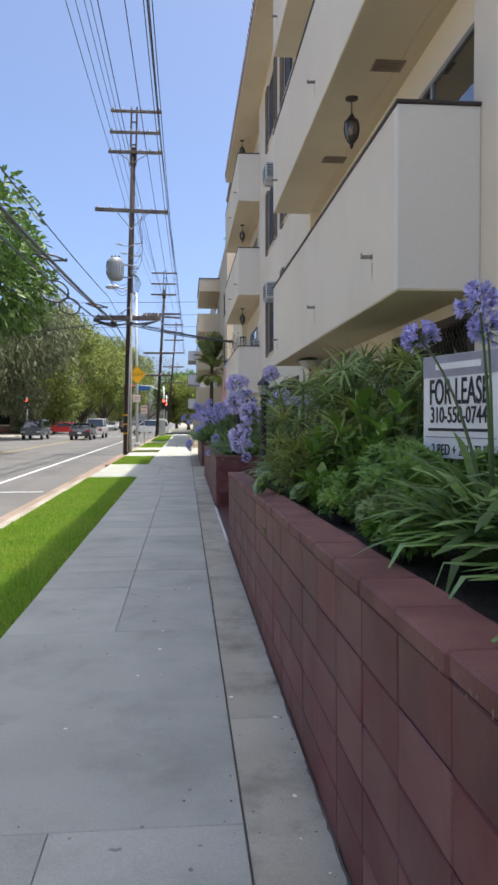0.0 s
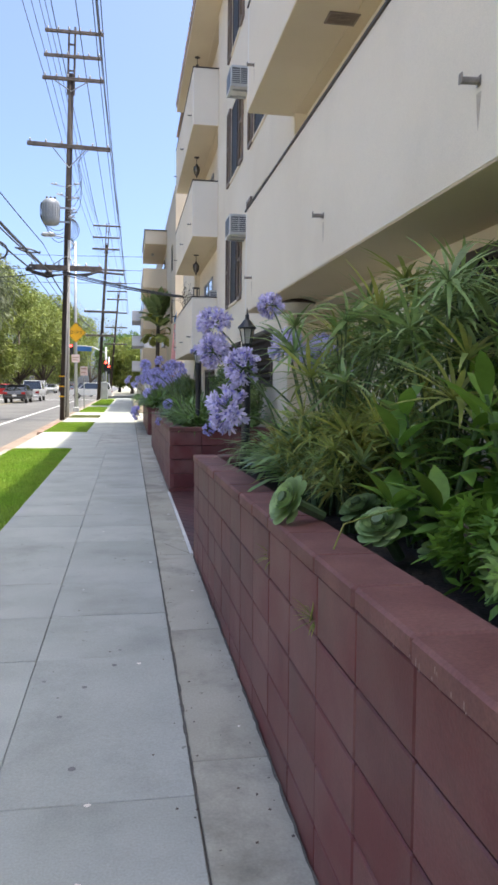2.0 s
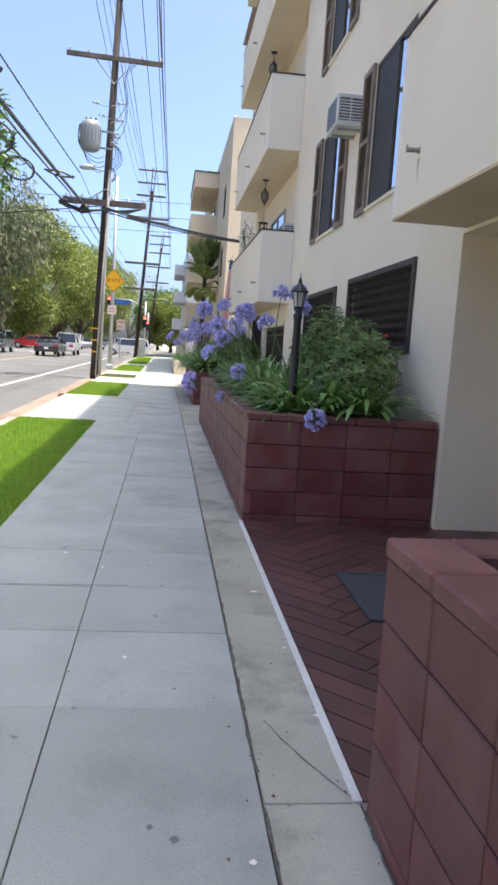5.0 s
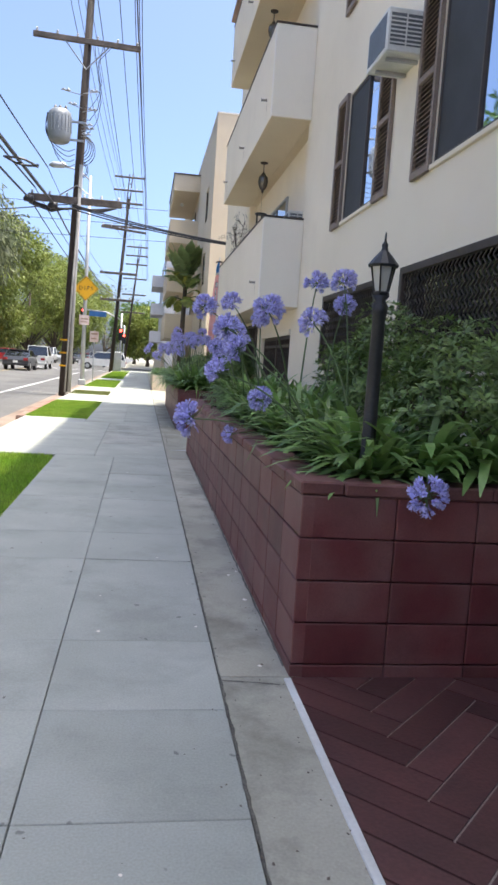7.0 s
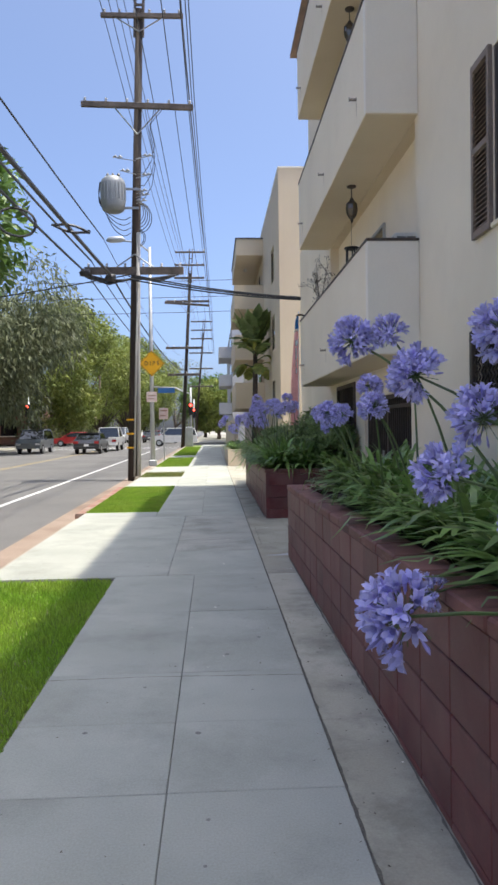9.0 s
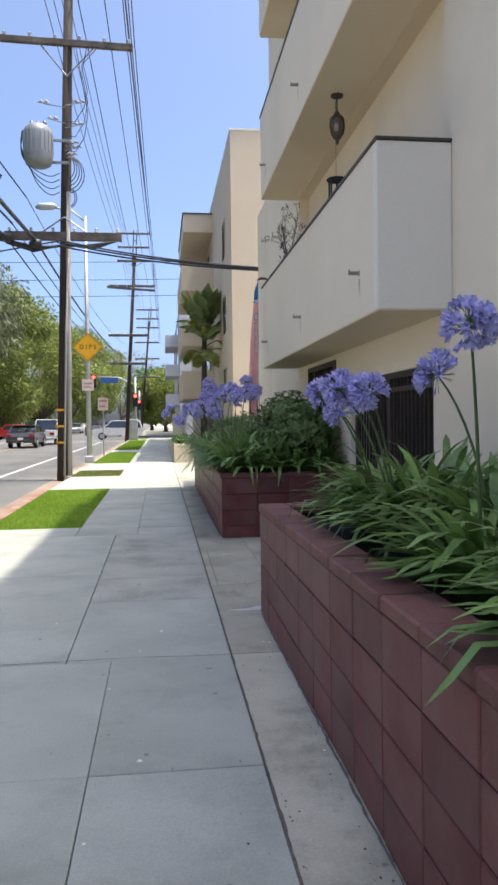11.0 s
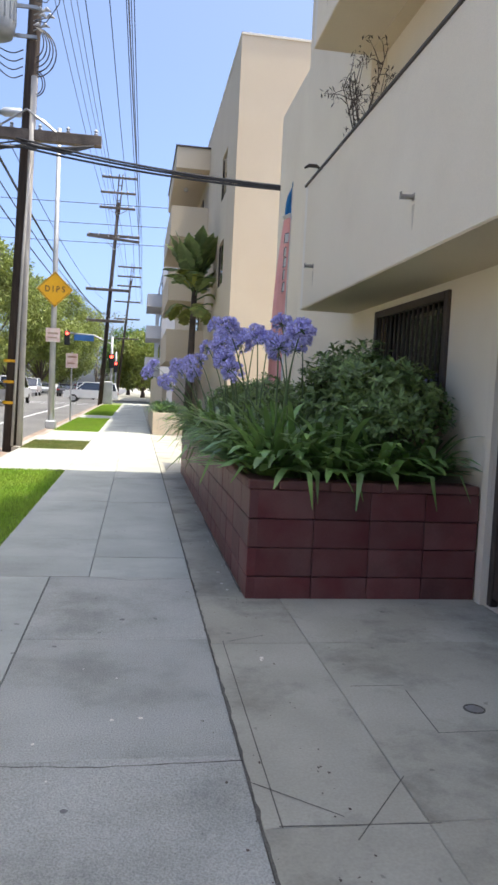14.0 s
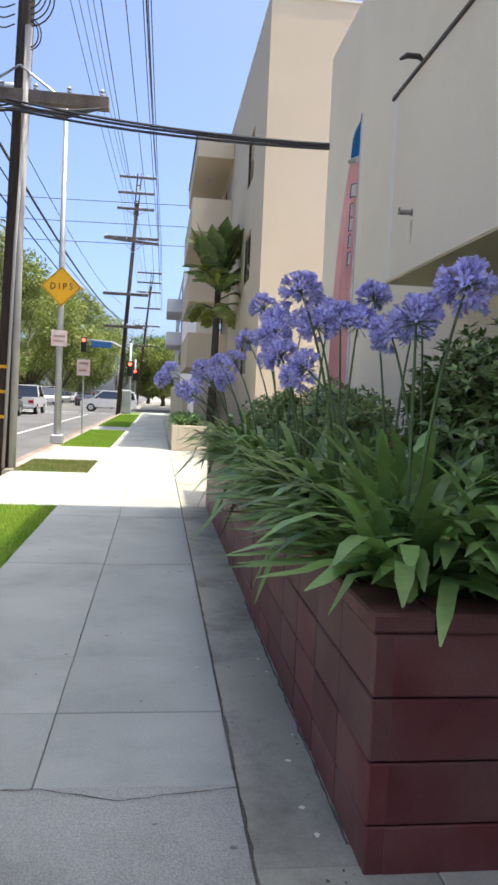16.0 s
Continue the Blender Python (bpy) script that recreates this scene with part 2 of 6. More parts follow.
    farwall=mat("grey_stucco", (0.55, 0.55, 0.56), (0.46, 0.46, 0.47), 0.9, 0.5, 60, 0.08, 0.1),
    rooftile=mat("roof_tile", (0.30, 0.20, 0.15), (0.22, 0.15, 0.12), 0.85, 3, 40, 0.2, 0.2, rnd=0.15),
    cableduct=mat("pvc_conduit", (0.42, 0.40, 0.37), (0.34, 0.32, 0.30), 0.6, 2, 60, 0.08, 0.05),
    tyre=mat("tyre", (0.02, 0.02, 0.02), rough=0.85, bump=0.1),
    dome=mat("frosted_glass", (0.62, 0.58, 0.50), (0.5, 0.46, 0.4), 0.4, 5, 60, 0.05, 0),
    redlamp=mat("red_lamp", (0.5, 0.02, 0.02), rough=0.3, bump=0, emit=((1.0, 0.06, 0.04), 3.0)),
    taillight=mat("tail_light", (0.35, 0.02, 0.02), rough=0.25, bump=0),
)


def glass(name, tint, rough=0.02):
    m = bpy.data.materials.new(name)
    m.use_nodes = True
    b = m.node_tree.nodes["Principled BSDF"]
    b.inputs["Base Color"].default_value = (*tint, 1)
    b.inputs["Roughness"].default_value = rough
    b.inputs["Specular IOR Level"].default_value = 0.9
    b.inputs["Metallic"].default_value = 0.0
    b.inputs["Coat Weight"].default_value = 0.6
    return m


M["glass"] = glass("dark_window_glass", (0.012, 0.014, 0.017))
M["lanternglass"] = glass("amber_lantern_glass", (0.11, 0.085, 0.055), 0.15)
M["glasslamp"] = glass("lamp_glass", (0.42, 0.42, 0.38), 0.12)
m = bpy.data.materials.new("sky_mirror_glass")
m.use_nodes = True
mb = m.node_tree.nodes["Principled BSDF"]
mb.inputs["Base Color"].default_value, mb.inputs["Metallic"].default_value, mb.inputs["Roughness"].default_value = (0.62, 0.68, 0.74, 1), 1.0, 0.03
M["mirrorglass"] = m


def paint(name, col):
    m = mat(name, col, tuple(c * 0.9 for c in col), 0.28, 2, 60, 0.03, 0, spec=0.6)
    m.node_tree.nodes["Principled BSDF"].inputs["Coat Weight"].default_value = 0.8
    return m


for key, col in (("carblack", (0.015, 0.016, 0.02)), ("carwhite", (0.75, 0.75, 0.74)), ("cargrey", (0.09, 0.11, 0.12)), ("carred", (0.45, 0.02, 0.025)), ("carsilver", (0.42, 0.43, 0.44))):
    M[key] = paint("car_paint_" + key[3:], col)

# ---- mesh tools ----


class Mesh:
    """Collects vertices and faces for one part."""

    def __init__(self):
        self.v, self.f = [], []

    def add(self, verts, faces):
        n = len(self.v)
        self.v += [tuple(p) for p in verts]
        self.f += [tuple(n + i for i in face) for face in faces]
        return self

    def box(self, x0, x1, y0, y1, z0, z1, c=0.0):
        if not c:
            p = [(x, y, z) for z in (z0, z1) for y in (y0, y1) for x in (x0, x1)]
            return self.add(p, [(0, 2, 3, 1), (4, 5, 7, 6), (0, 1, 5, 4), (2, 6, 7, 3), (0, 4, 6, 2), (1, 3, 7, 5)])
        p, idx = [], {}
        X, Y, Z = (x0, x1), (y0, y1), (z0, z1)
        for i in (0, 1):
            for j in (0, 1):
                for k in (0, 1):
                    s = (1 if i == 0 else -1, 1 if j == 0 else -1, 1 if k == 0 else -1)
                    q = (X[i], Y[j], Z[k])
                    for a in range(3):
                        idx[i, j, k, a] = len(p)
                        p.append(tuple(q[b] + (0 if b == a else s[b] * c) for b in range(3)))
        f = []
        for a in range(3):
            o = [b for b in range(3) if b != a]
            for side in (0, 1):
                loop = []
                for u, w in ((0, 0), (1, 0), (1, 1), (0, 1)):
                    t = [0, 0, 0]
                    t[a], t[o[0]], t[o[1]] = side, u, w
                    loop.append(idx[(*t, a)])
                f.append(loop)
        for a in range(3):
            o = [b for b in range(3) if b != a]
            for u in (0, 1):
                for w in (0, 1):
                    t0, t1 = [0, 0, 0], [0, 0, 0]
                    t0[a], t1[a] = 0, 1
                    for t in (t0, t1):
                        t[o[0]], t[o[1]] = u, w
                    f.append([idx[(*t0, o[0])], idx[(*t1, o[0])], idx[(*t1, o[1])], idx[(*t0, o[1])]])
        for i in (0, 1):
            for j in (0, 1):
                for k in (0, 1):
                    f.append([idx[i, j, k, a] for a in range(3)])
        return self.add(p, f)

    def tube(self, pts, radii, n=8, caps=True):
        pts = [Vector(p) for p in pts]
        if not isinstance(radii, (list, tuple)):
            radii = [radii] * len(pts)
        rings = []
        side = None
        for i, p in enumerate(pts):
            d = (pts[min(i + 1, len(pts) - 1)] - pts[max(i - 1, 0)]).normalized()
            if side is None:
                side = d.orthogonal().normalized()
            side = (side - d * side.dot(d)).normalized()
            up = d.cross(side)
            rings.append([p + (side * math.cos(2 * math.pi * k / n) + up * math.sin(2 * math.pi * k / n)) * radii[i] for k in range(n)])
        f = [(i * n + k, i * n + (k + 1) % n, (i + 1) * n + (k + 1) % n, (i + 1) * n + k) for i in range(len(pts) - 1) for k in range(n)]
        if caps:
            f += [tuple(range(n - 1, -1, -1)), tuple((len(pts) - 1) * n + k for k in range(n))]
        return self.add([v for r in rings for v in r], f)

    def lathe(self, prof, at=(0, 0, 0), n=16):
        """Turned shape: profile of (radius, height) round a vertical axis."""
        vs = [(at[0] + r * math.cos(2 * math.pi * k / n), at[1] + r * math.sin(2 * math.pi * k / n), at[2] + z) for r, z in prof for k in range(n)]
        m = len(prof)
        f = [(i * n + k, i * n + (k + 1) % n, (i + 1) * n + (k + 1) % n, (i + 1) * n + k) for i in range(m - 1) for k in range(n)]
        f += [tuple(range(n - 1, -1, -1)), tuple((m - 1) * n + k for k in range(n))]
        return self.add(vs, f)

    def leaf(self, p, d, nrm, length, width, droop=0.0, seg=1, fold=0.0, tip=0.0):
        """A leaf from p along d, arching down by droop, widest in the middle."""
        d, nrm = Vector(d).normalized(), Vector(nrm)
        s = d.cross(nrm)
        s = s.normalized() if s.length > 1e-4 else d.orthogonal().normalized()
        up = s.cross(d).normalized()
        vs, p = [], Vector(p)
        steps = seg + 1
        cur = d.copy()
        for i in range(steps + 1):
            u = i / steps
            w = width * 0.5 * (math.sin(math.pi * min(0.97, 0.12 + 0.88 * u)) if tip == 0 else (1 - tip * u ** 2) * (1 if u < 0.98 else 0.15))
            vs += [p - s * w + up * fold * w, p + s * w + up * fold * w]
            cur = (cur + Vector((0, 0, -droop / steps))).normalized()
            p = p + cur * (length / steps)
        return self.add(vs, [(2 * i, 2 * i + 1, 2 * i + 3, 2 * i + 2) for i in range(steps)])

    def ngon(self, pts):
        return self.add(pts, [tuple(range(len(pts)))])

    def prism(self, poly, axis, a, b):
        """Extrude a 2D polygon along an axis from a to b. axis 'x': poly in (y, z); 'y': (x, z); 'z': (x, y)."""
        def put(p, t):
            return (t, p[0], p[1]) if axis == "x" else (p[0], t, p[1]) if axis == "y" else (p[0], p[1], t)
        n = len(poly)
        vs = [put(p, a) for p in poly] + [put(p, b) for p in poly]
        return self.add(vs, [tuple(range(n - 1, -1, -1)), tuple(range(n, 2 * n))] + [(i, (i + 1) % n, n + (i + 1) % n, n + i) for i in range(n)])

    def data(self, name, material, smooth=False, fix=True):
        me = bpy.data.meshes.new(name)
        me.from_pydata(self.v, [], self.f)
        if fix:
            bm = bmesh.new()
            bm.from_mesh(me)
            bmesh.ops.recalc_face_normals(bm, faces=bm.faces)
            bm.to_mesh(me)
            bm.free()
        if smooth:
            me.polygons.foreach_set("use_smooth", [True] * len(me.polygons))
        me.materials.append(material)
        me.update()
        return me


def part(name, mesh, material, parent=None, label="", smooth=False, at=None, fix=True):
    ob = new(name, mesh.data(name, material, smooth, fix) if isinstance(mesh, Mesh) else mesh)
    ob.parent = parent
    if at is not None:
        ob.matrix_basis = at
    if label:
        tagged(ob, label)
    return ob


def thing(name, label, category, group="", at=None):
    ob = new(name)
    ob.empty_display_size = 0.1
    if at is not None:
        ob.matrix_basis = at
    return tagged(ob, label, category, group)


def struct(name, mesh, material, label, category, fix=True):
    return tagged(new(name, mesh.data(name, material, False, fix)), label, category, "", "structure")


def text(body, size, m, material, parent=None, name="lettering", squeeze=1.0, bold=0.0):
    c = bpy.data.curves.new(name, "FONT")
    c.body, c.size, c.align_x, c.align_y, c.extrude, c.offset = body, size, "CENTER", "CENTER", 0.0015, bold
    o = bpy.data.objects.new("tmp", c)
    me = bpy.data.meshes.new_from_object(o)
    bpy.data.objects.remove(o)
    me.name = name
    me.materials.clear()
    me.materials.append(material)
    ob = new(name, me)
    ob.parent = parent
    ob.matrix_basis = m @ Matrix.Diagonal((squeeze, 1, 1, 1))
    return ob


R = random.Random(7)

# ---- ground, road, kerb ----
ROAD_Z = -0.13
struct("ground", Mesh().add([(-900, -900, -0.17), (900, -900, -0.17), (900, 1200, -0.17), (-900, 1200, -0.17)], [(0, 1, 2, 3)]), M["farground"], "dry ground reaching to the horizon", "ground")
struct("road", Mesh().box(-16.2, -2.72, -60, 400, -0.3, ROAD_Z), M["asphalt"], "worn grey asphalt road with painted lines", "road")
struct("road_crossing", Mesh().box(-90, -16.2, 80, 92, -0.3, ROAD_Z).box(-2.72, 90, 80, 92, -0.3, ROAD_Z - 0.004), M["asphalt"], "asphalt side street crossing at the lights", "road")
g = Mesh()
g.prism([(-2.72, ROAD_Z + 0.004), (-2.32, ROAD_Z - 0.02), (-2.32, -0.3), (-2.72, -0.3)], "y", -60, 80)
struct("gutter", g, M["gutter"], "stained concrete gutter along the kerb", "gutter")
CUTS = [(19.6, 24.4), (31.3, 34.4)]


def kerb_run(y0, y1, z):
    return Mesh().prism([(-2.32, -0.3), (-2.32, z - 0.02), (-2.30, z), (-2.14, z), (-2.14, -0.3)], "y", y0, y1)


for i, (y0, y1, z, key) in enumerate(((-60, 19.0, 0.0, "kerb"), (19.0, 25.0, -0.09, "kerb"), (25.0, 31.0, 0.0, "redpaint"), (31.0, 35.0, -0.09, "kerb"), (35.0, 80.0, 0.0, "kerb"))):
    struct("kerb", kerb_run(y0, y1, z), M[key], "faded red painted kerb" if key == "redpaint" else "worn concrete kerb", "kerb")
paint_marks = Mesh()
for y in (-20, -11, -2, 7.0, 16.4):
    paint_marks.box(-4.45, -2.85, y, y + 0.12, ROAD_Z, ROAD_Z + 0.005)
paint_marks.box(-4.55, -4.42, -60, 74, ROAD_Z, ROAD_Z + 0.004)
for y in (75.0, 78.5):
    paint_marks.box(-16, -2.9, y, y + 0.35, ROAD_Z, ROAD_Z + 0.005)
struct("lane_marking", paint_marks, M["roadpaint"], "white painted parking and lane lines", "road marking")
struct("centre_line", Mesh().box(-9.15, -9.03, -60, 74, ROAD_Z, ROAD_Z + 0.004).box(-8.9, -8.78, -60, 74, ROAD_Z, ROAD_Z + 0.004), M["roadyellow"], "double yellow centre line", "road marking")
struct("far_pavement", Mesh().box(-20, -16.2, -60, 80, -0.3, 0.0).box(-20, -16.2, 92, 300, -0.3, 0.0), M["strip"], "concrete pavement across the road", "pavement")

# ---- pavement beds under the slabs ----
struct("pavement_bed", Mesh().box(-0.83, 1.30, -30, 80, -0.25, -0.016).box(-2.14, -0.83, 19.1, 25.0, -0.25, -0.016).box(-2.14, -0.83, 31.0, 34.9, -0.25, -0.016), M["joint"], "dark earth in the pavement joints", "pavement")
struct("entry_bed", Mesh().box(1.06, 3.7, 8.10, 12.0, -0.25, -0.008), M["grout"], "grey grout bed of the entry floor", "floor")
struct("side_walk_floor", Mesh().box(1.30, 2.9, 20.2, 23.8, -0.25, -0.002).box(1.30, 3.2, 31.0, 41.0, -0.25, -0.002), M["strip"], "plain concrete walk between planters", "floor")
struct("verge_soil", Mesh().box(-2.14, -0.83, -30, 19.1, -0.25, -0.02).box(-2.14, -0.83, 25.0, 31.0, -0.25, -0.02).box(-2.14, -0.83, 34.9, 80, -0.25, -0.02), M["lawn"], "soil under the mown verge", "ground")
struct("far_corner_paving", Mesh().box(-2.3, 40, 92, 300, -0.3, 0.0), M["strip"], "concrete pavement beyond the crossing", "pavement")

# ---- apartment house ----
WX = 2.73


def holed(mesh, x0, x1, y0, y1, z0, z1, holes):
    ys = sorted({y0, y1, *[min(max(h[i], y0), y1) for h in holes for i in (0, 1)]})
    for a, b in zip(ys, ys[1:]):
        mid = (a + b) / 2
        cuts = sorted((max(h[2], z0), min(h[3], z1)) for h in holes if h[0] < mid < h[1])
        z = z0
        for c, d in cuts:
            if c > z:
                mesh.box(x0, x1, a, b, z, c)
            z = max(z, d)
        if z < z1:
            mesh.box(x0, x1, a, b, z, z1)
    return mesh


FLOORS = (2.52, 5.25, 8.0)
B1, B2 = (4.2, 11.85), (20.47, 27.2)
SOFFIT = {B1: (2.53, 5.24, 7.98), B2: (2.37, 5.27, 8.02)}
GRILLES = [(4.3, 6.46, 1.45, 2.42), (13.0, 15.66, 1.5, 2.44), (16.37, 18.7, 1.5, 2.41)]
GATE = (20.9, 23.62, 0.0, 1.96)
WIN3 = (24.5, 26.33, 1.47, 2.30)
WINDOWS = []
for dz in (0.0, 2.72, 5.45):
    WINDOWS += [(13.67, 15.13, 3.27 + dz, 4.95 + dz), (16.79, 18.12, 3.31 + dz, 4.86 + dz)]
holes = GRILLES + [GATE, WIN3, (8.25, 11.92, -0.2, 2.5)] + WINDOWS
for bal in (B1, B2):
    for i, z in enumerate(SOFFIT[bal]):
        top = (*SOFFIT[bal][1:], 10.75)[i]
        holes.append((bal[0] + 0.15, bal[1] - 0.15, z + 0.16, top))
wall = struct("wall_front", holed(Mesh(), WX, WX + 0.22, -14, 30.3, -0.3, 10.8, holes), M["stucco"], "cream stucco street wall of the apartment house", "wall")
struct("wall_wing", Mesh().box(WX, WX + 0.22, 30.3, 32.36, -0.3, 6.42).box(WX + 0.22, 14, 32.14, 32.36, -0.3, 6.42), M["stucco"], "cream stucco wall of the lower end wing", "wall")
struct("wall_end", Mesh().box(WX + 0.22, 14, 30.08, 30.3, -0.3, 10.8), M["stucco"], "cream stucco end wall of the apartment house", "wall")
struct("wall_back", Mesh().box(14, 14.2, -14, 32.4, -0.3, 10.8).box(WX + 0.22, 14, -14.2, -14, -0.3, 10.8), M["stucco"], "plain stucco rear walls closing the house", "wall")
struct("wing_roof", Mesh().box(WX + 0.1, 14, 30.3, 32.2, 6.2, 6.3), M["soffit"], "flat roof of the end wing", "roof")
for bal in (B1, B2):
    for i, z in enumerate(SOFFIT[bal]):
        top = (*SOFFIT[bal][1:], 10.75)[i]
        y0, y1 = bal[0] + 0.15, bal[1] - 0.15
        r = Mesh().box(2.90, 3.05, y0 - 0.12, y1 + 0.12, z, top + 0.02)
        struct("recess_wall", r, M["stucco"], "cream stucco walls of a recessed balcony", "wall")
        struct("recess_ceiling", Mesh().box(WX + 0.001, 2.90, y0, y1, top - 0.004, top + 0.1), M["soffit"], "balcony ceiling coloured tan for bounced light", "ceiling")
# entrance recess
struct("entrance_recess", Mesh().box(3.7, 3.85, 8.25, 11.92, -0.2, 2.52).box(WX + 0.22, 3.7, 8.1, 8.25, -0.2, 2.52).box(WX + 0.22, 3.7, 11.92, 12.07, -0.2, 2.52), M["stucco"], "cream stucco entrance recess", "wall")
struct("entrance_ceiling", Mesh().box(WX + 0.222, 3.7, 8.25, 11.92, 2.496, 2.6), M["soffit"], "entrance ceiling coloured tan for bounced light", "ceiling")
# added black sheets: the unlit rooms' shade is put into their colour
struct("recess_backing", Mesh().box(3.3, 3.4, 12.3, 30, 0, 2.5).box(3.3, 3.4, -3, 8, 0, 2.5), M["ink"], "black sheet standing in for shade behind the grilles", "wall")

# roof with overhanging eave and a tile edge
roof = thing("roof", "flat tiled roof with a deep eave coloured tan for bounced light", "roof")
roof["kind"] = "structure"
part("eave", Mesh().box(2.12, 14.2, -14.2, 27.4, 10.78, 10.92), M["soffit"], roof)
part("roof_deck", Mesh().box(2.3, 14.2, -14.2, 30.4, 10.92, 11.0), M["rooftile"], roof)
tiles = Mesh()
for k in range(150):
    y = -13.9 + k * 0.276
    tiles.tube([(2.095, y, 10.95), (2.6, y, 11.06)], 0.11, 8)
tagged(part("roof_tiles", tiles, M["rooftile"], roof), "barrel clay tiles along the eave", kind="stuff")


def balcony(bal, z, i):
    y0, y1 = bal
    x0, t = 2.09, 0.11
    b = thing("balcony", "cream stucco balcony with a solid parapet and brown cap rail", "balcony", "balconies of the apartment house", pose(x0, y0, z))
    w, d, h = WX - x0 - 0.002, y1 - y0, 1.38
    part("floor_slab", Mesh().box(0.006, w, 0.006, d - 0.006, 0, 0.16, 0.004), M["soffit"], b, "slab coloured tan for bounced light")
    part("front_parapet", Mesh().box(0, t, t, d - t, 0.012, h, 0.002), M["stucco"], b)
    # side faces catch more light than the front: painted in as paler stucco
    part("side_parapet", Mesh().box(0, w, 0, t, 0.012, h, 0.006), M["whitelitstucco"], b)
    part("side_parapet", Mesh().box(0, w, d - t, d, 0.012, h, 0.006), M["whitelitstucco"], b)
    part("cap_rail", Mesh().box(-0.015, t + 0.015, -0.015, d + 0.015, h + 0.002, h + 0.03, 0.005).box(t + 0.015, w, -0.015, t + 0.015, h + 0.002, h + 0.03, 0.005).box(t + 0.015, w, d - t - 0.015, d + 0.015, h + 0.002, h + 0.03, 0.005), M["brownmetal"], b, "brown metal cap")
    for y in (0.74 if bal is B1 else 0.55, 3.49 if bal is B1 else 3.3, d - 0.55):
        s = Mesh().tube([(-0.09, y, 0.408), (0.0, y, 0.412)], 0.017, 10).box(-0.095, -0.09, y - 0.017, y + 0.017, 0.392, 0.44).box(-0.003, 0.0, y - 0.02, y + 0.02, 0.388, 0.435)
        part("stain", Mesh().prism([(y - 0.025, 0.36), (y + 0.022, 0.36), (y + 0.012, 0.27), (y - 0.004, 0.19), (y - 0.014, 0.26)], "x", -0.0015, 0.0), M["stain"], b, "rusty streak below a drain spout")
        part("drain_scupper", s, M["spout"], b, "small metal drain spout")
    return b


for bal in (B1, B2):
    for i, z in enumerate(SOFFIT[bal]):
        balcony(bal, z, i)

# ---- neighbouring cream building ----
nb = thing("apartment_building", "tall cream stucco apartment block beside a driveway", "building")
part("wall", holed(Mesh(), 2.95, 3.2, 41, 75, -0.2, 11.9, [(43.5, 45, 2.2, 3.6), (43.5, 45, 5, 6.5), (43.5, 45, 8, 9.5)]).box(3.2, 15, 41, 41.25, -0.2, 11.9).box(14.8, 15, 41.25, 75, -0.2, 11.9).box(3.2, 14.8, 74.8, 75, -0.2, 11.9), M["tanstucco"], nb)
part("roof", Mesh().box(3.2, 14.8, 41.25, 74.8, 11.6, 11.75), M["soffit"], nb)
part("coping", Mesh().box(2.93, 3.24, 40.97, 75, 11.9, 11.96).box(3.24, 15, 40.97, 41.28, 11.9, 11.96), M["whitelitstucco"], nb)
for z in (2.2, 5, 8):
    wz = part("window", Mesh().box(3.0, 3.04, 43.5, 45, z, z + 1.45), M["glass"], nb)
    part("frame", Mesh().box(2.97, 3.06, 43.44, 43.5, z, z + 1.45).box(2.97, 3.06, 45, 45.06, z, z + 1.45).box(2.96, 3.08, 43.4, 45.1, z - 0.06, z), M["brownmetal"], wz)
for z, d in ((2.55, 1.35), (5.1, 1.3), (7.75, 1.25)):
    bb = part("balcony", Mesh().box(1.545, 2.946, 50.125, 57.875, z + 0.01, z + 0.2).box(1.42, 1.54, 50, 58, z, z + d).box(1.54, 2.946, 50, 50.12, z, z + d).box(1.54, 2.946, 57.88, 58, z, z + d), M["tanstucco"], nb)
    part("ceiling_lamp", Mesh().lathe([(0.01, -0.22), (0.1, -0.16), (0.1, -0.05), (0.03, 0)], (2.1, 52, z + 2.55), 10), M["dome"], bb)
    part("sliding_door", Mesh().box(2.90, 2.946, 52.5, 56.5, z + 0.2, z + 2.2), M["glass"], bb)
part("canopy", Mesh().box(1.55, 2.95, 50, 58, 10.55, 11.4), M["tanstucco"], nb)
part("canopy_edge", Mesh().box(1.5, 3.0, 49.95, 58, 11.4, 11.46), M["brownmetal"], nb)
part("front_wall", Mesh().box(1.3, 1.5, 49.5, 75, 0, 2.0), M["tanstucco"], nb)
fb = thing("far_apartments", "grey and white apartment block with stacked balconies far along the street", "building")
part("wall", Mesh().box(2.2, 14, 84, 110, 0, 12), M["farwall"], fb)
for z in (3.0, 5.8, 8.6):
    bb = part("balcony", Mesh().box(1.005, 2.195, 85.11, 92, z + 0.01, z + 0.25).box(0.9, 1.0, 85, 92, z, z + 1.1).box(1.0, 2.195, 85, 85.1, z, z + 1.1), M["farwall"], fb)
    part("window", Mesh().box(2.15, 2.199, 86, 91, z + 0.3, z + 2.3), M["glass"], fb)

# ---- windows, shutters, grilles and the gate ----


def window(y0, y1, z0, z1, label):
    w = thing("window", label, "window", "sliding windows of the apartment house", pose(WX, y0, z0))
    d, h = y1 - y0, z1 - z0
    fr = Mesh()
    for a in ((0, 0.04, 0, h), (d - 0.04, d, 0, h), (0.04, d - 0.04, 0, 0.04), (0.04, d - 0.04, h - 0.04, h)):
        fr.box(0.01, 0.08, *a, 0.004)
    part("frame", fr, M["brownmetal"], w)
    mid = d * 0.43
    part("glass_pane", Mesh().box(0.035, 0.045, 0.04, mid, 0.04, h - 0.04), M["mirrorglass"], w, "clear pane mirroring the sky")
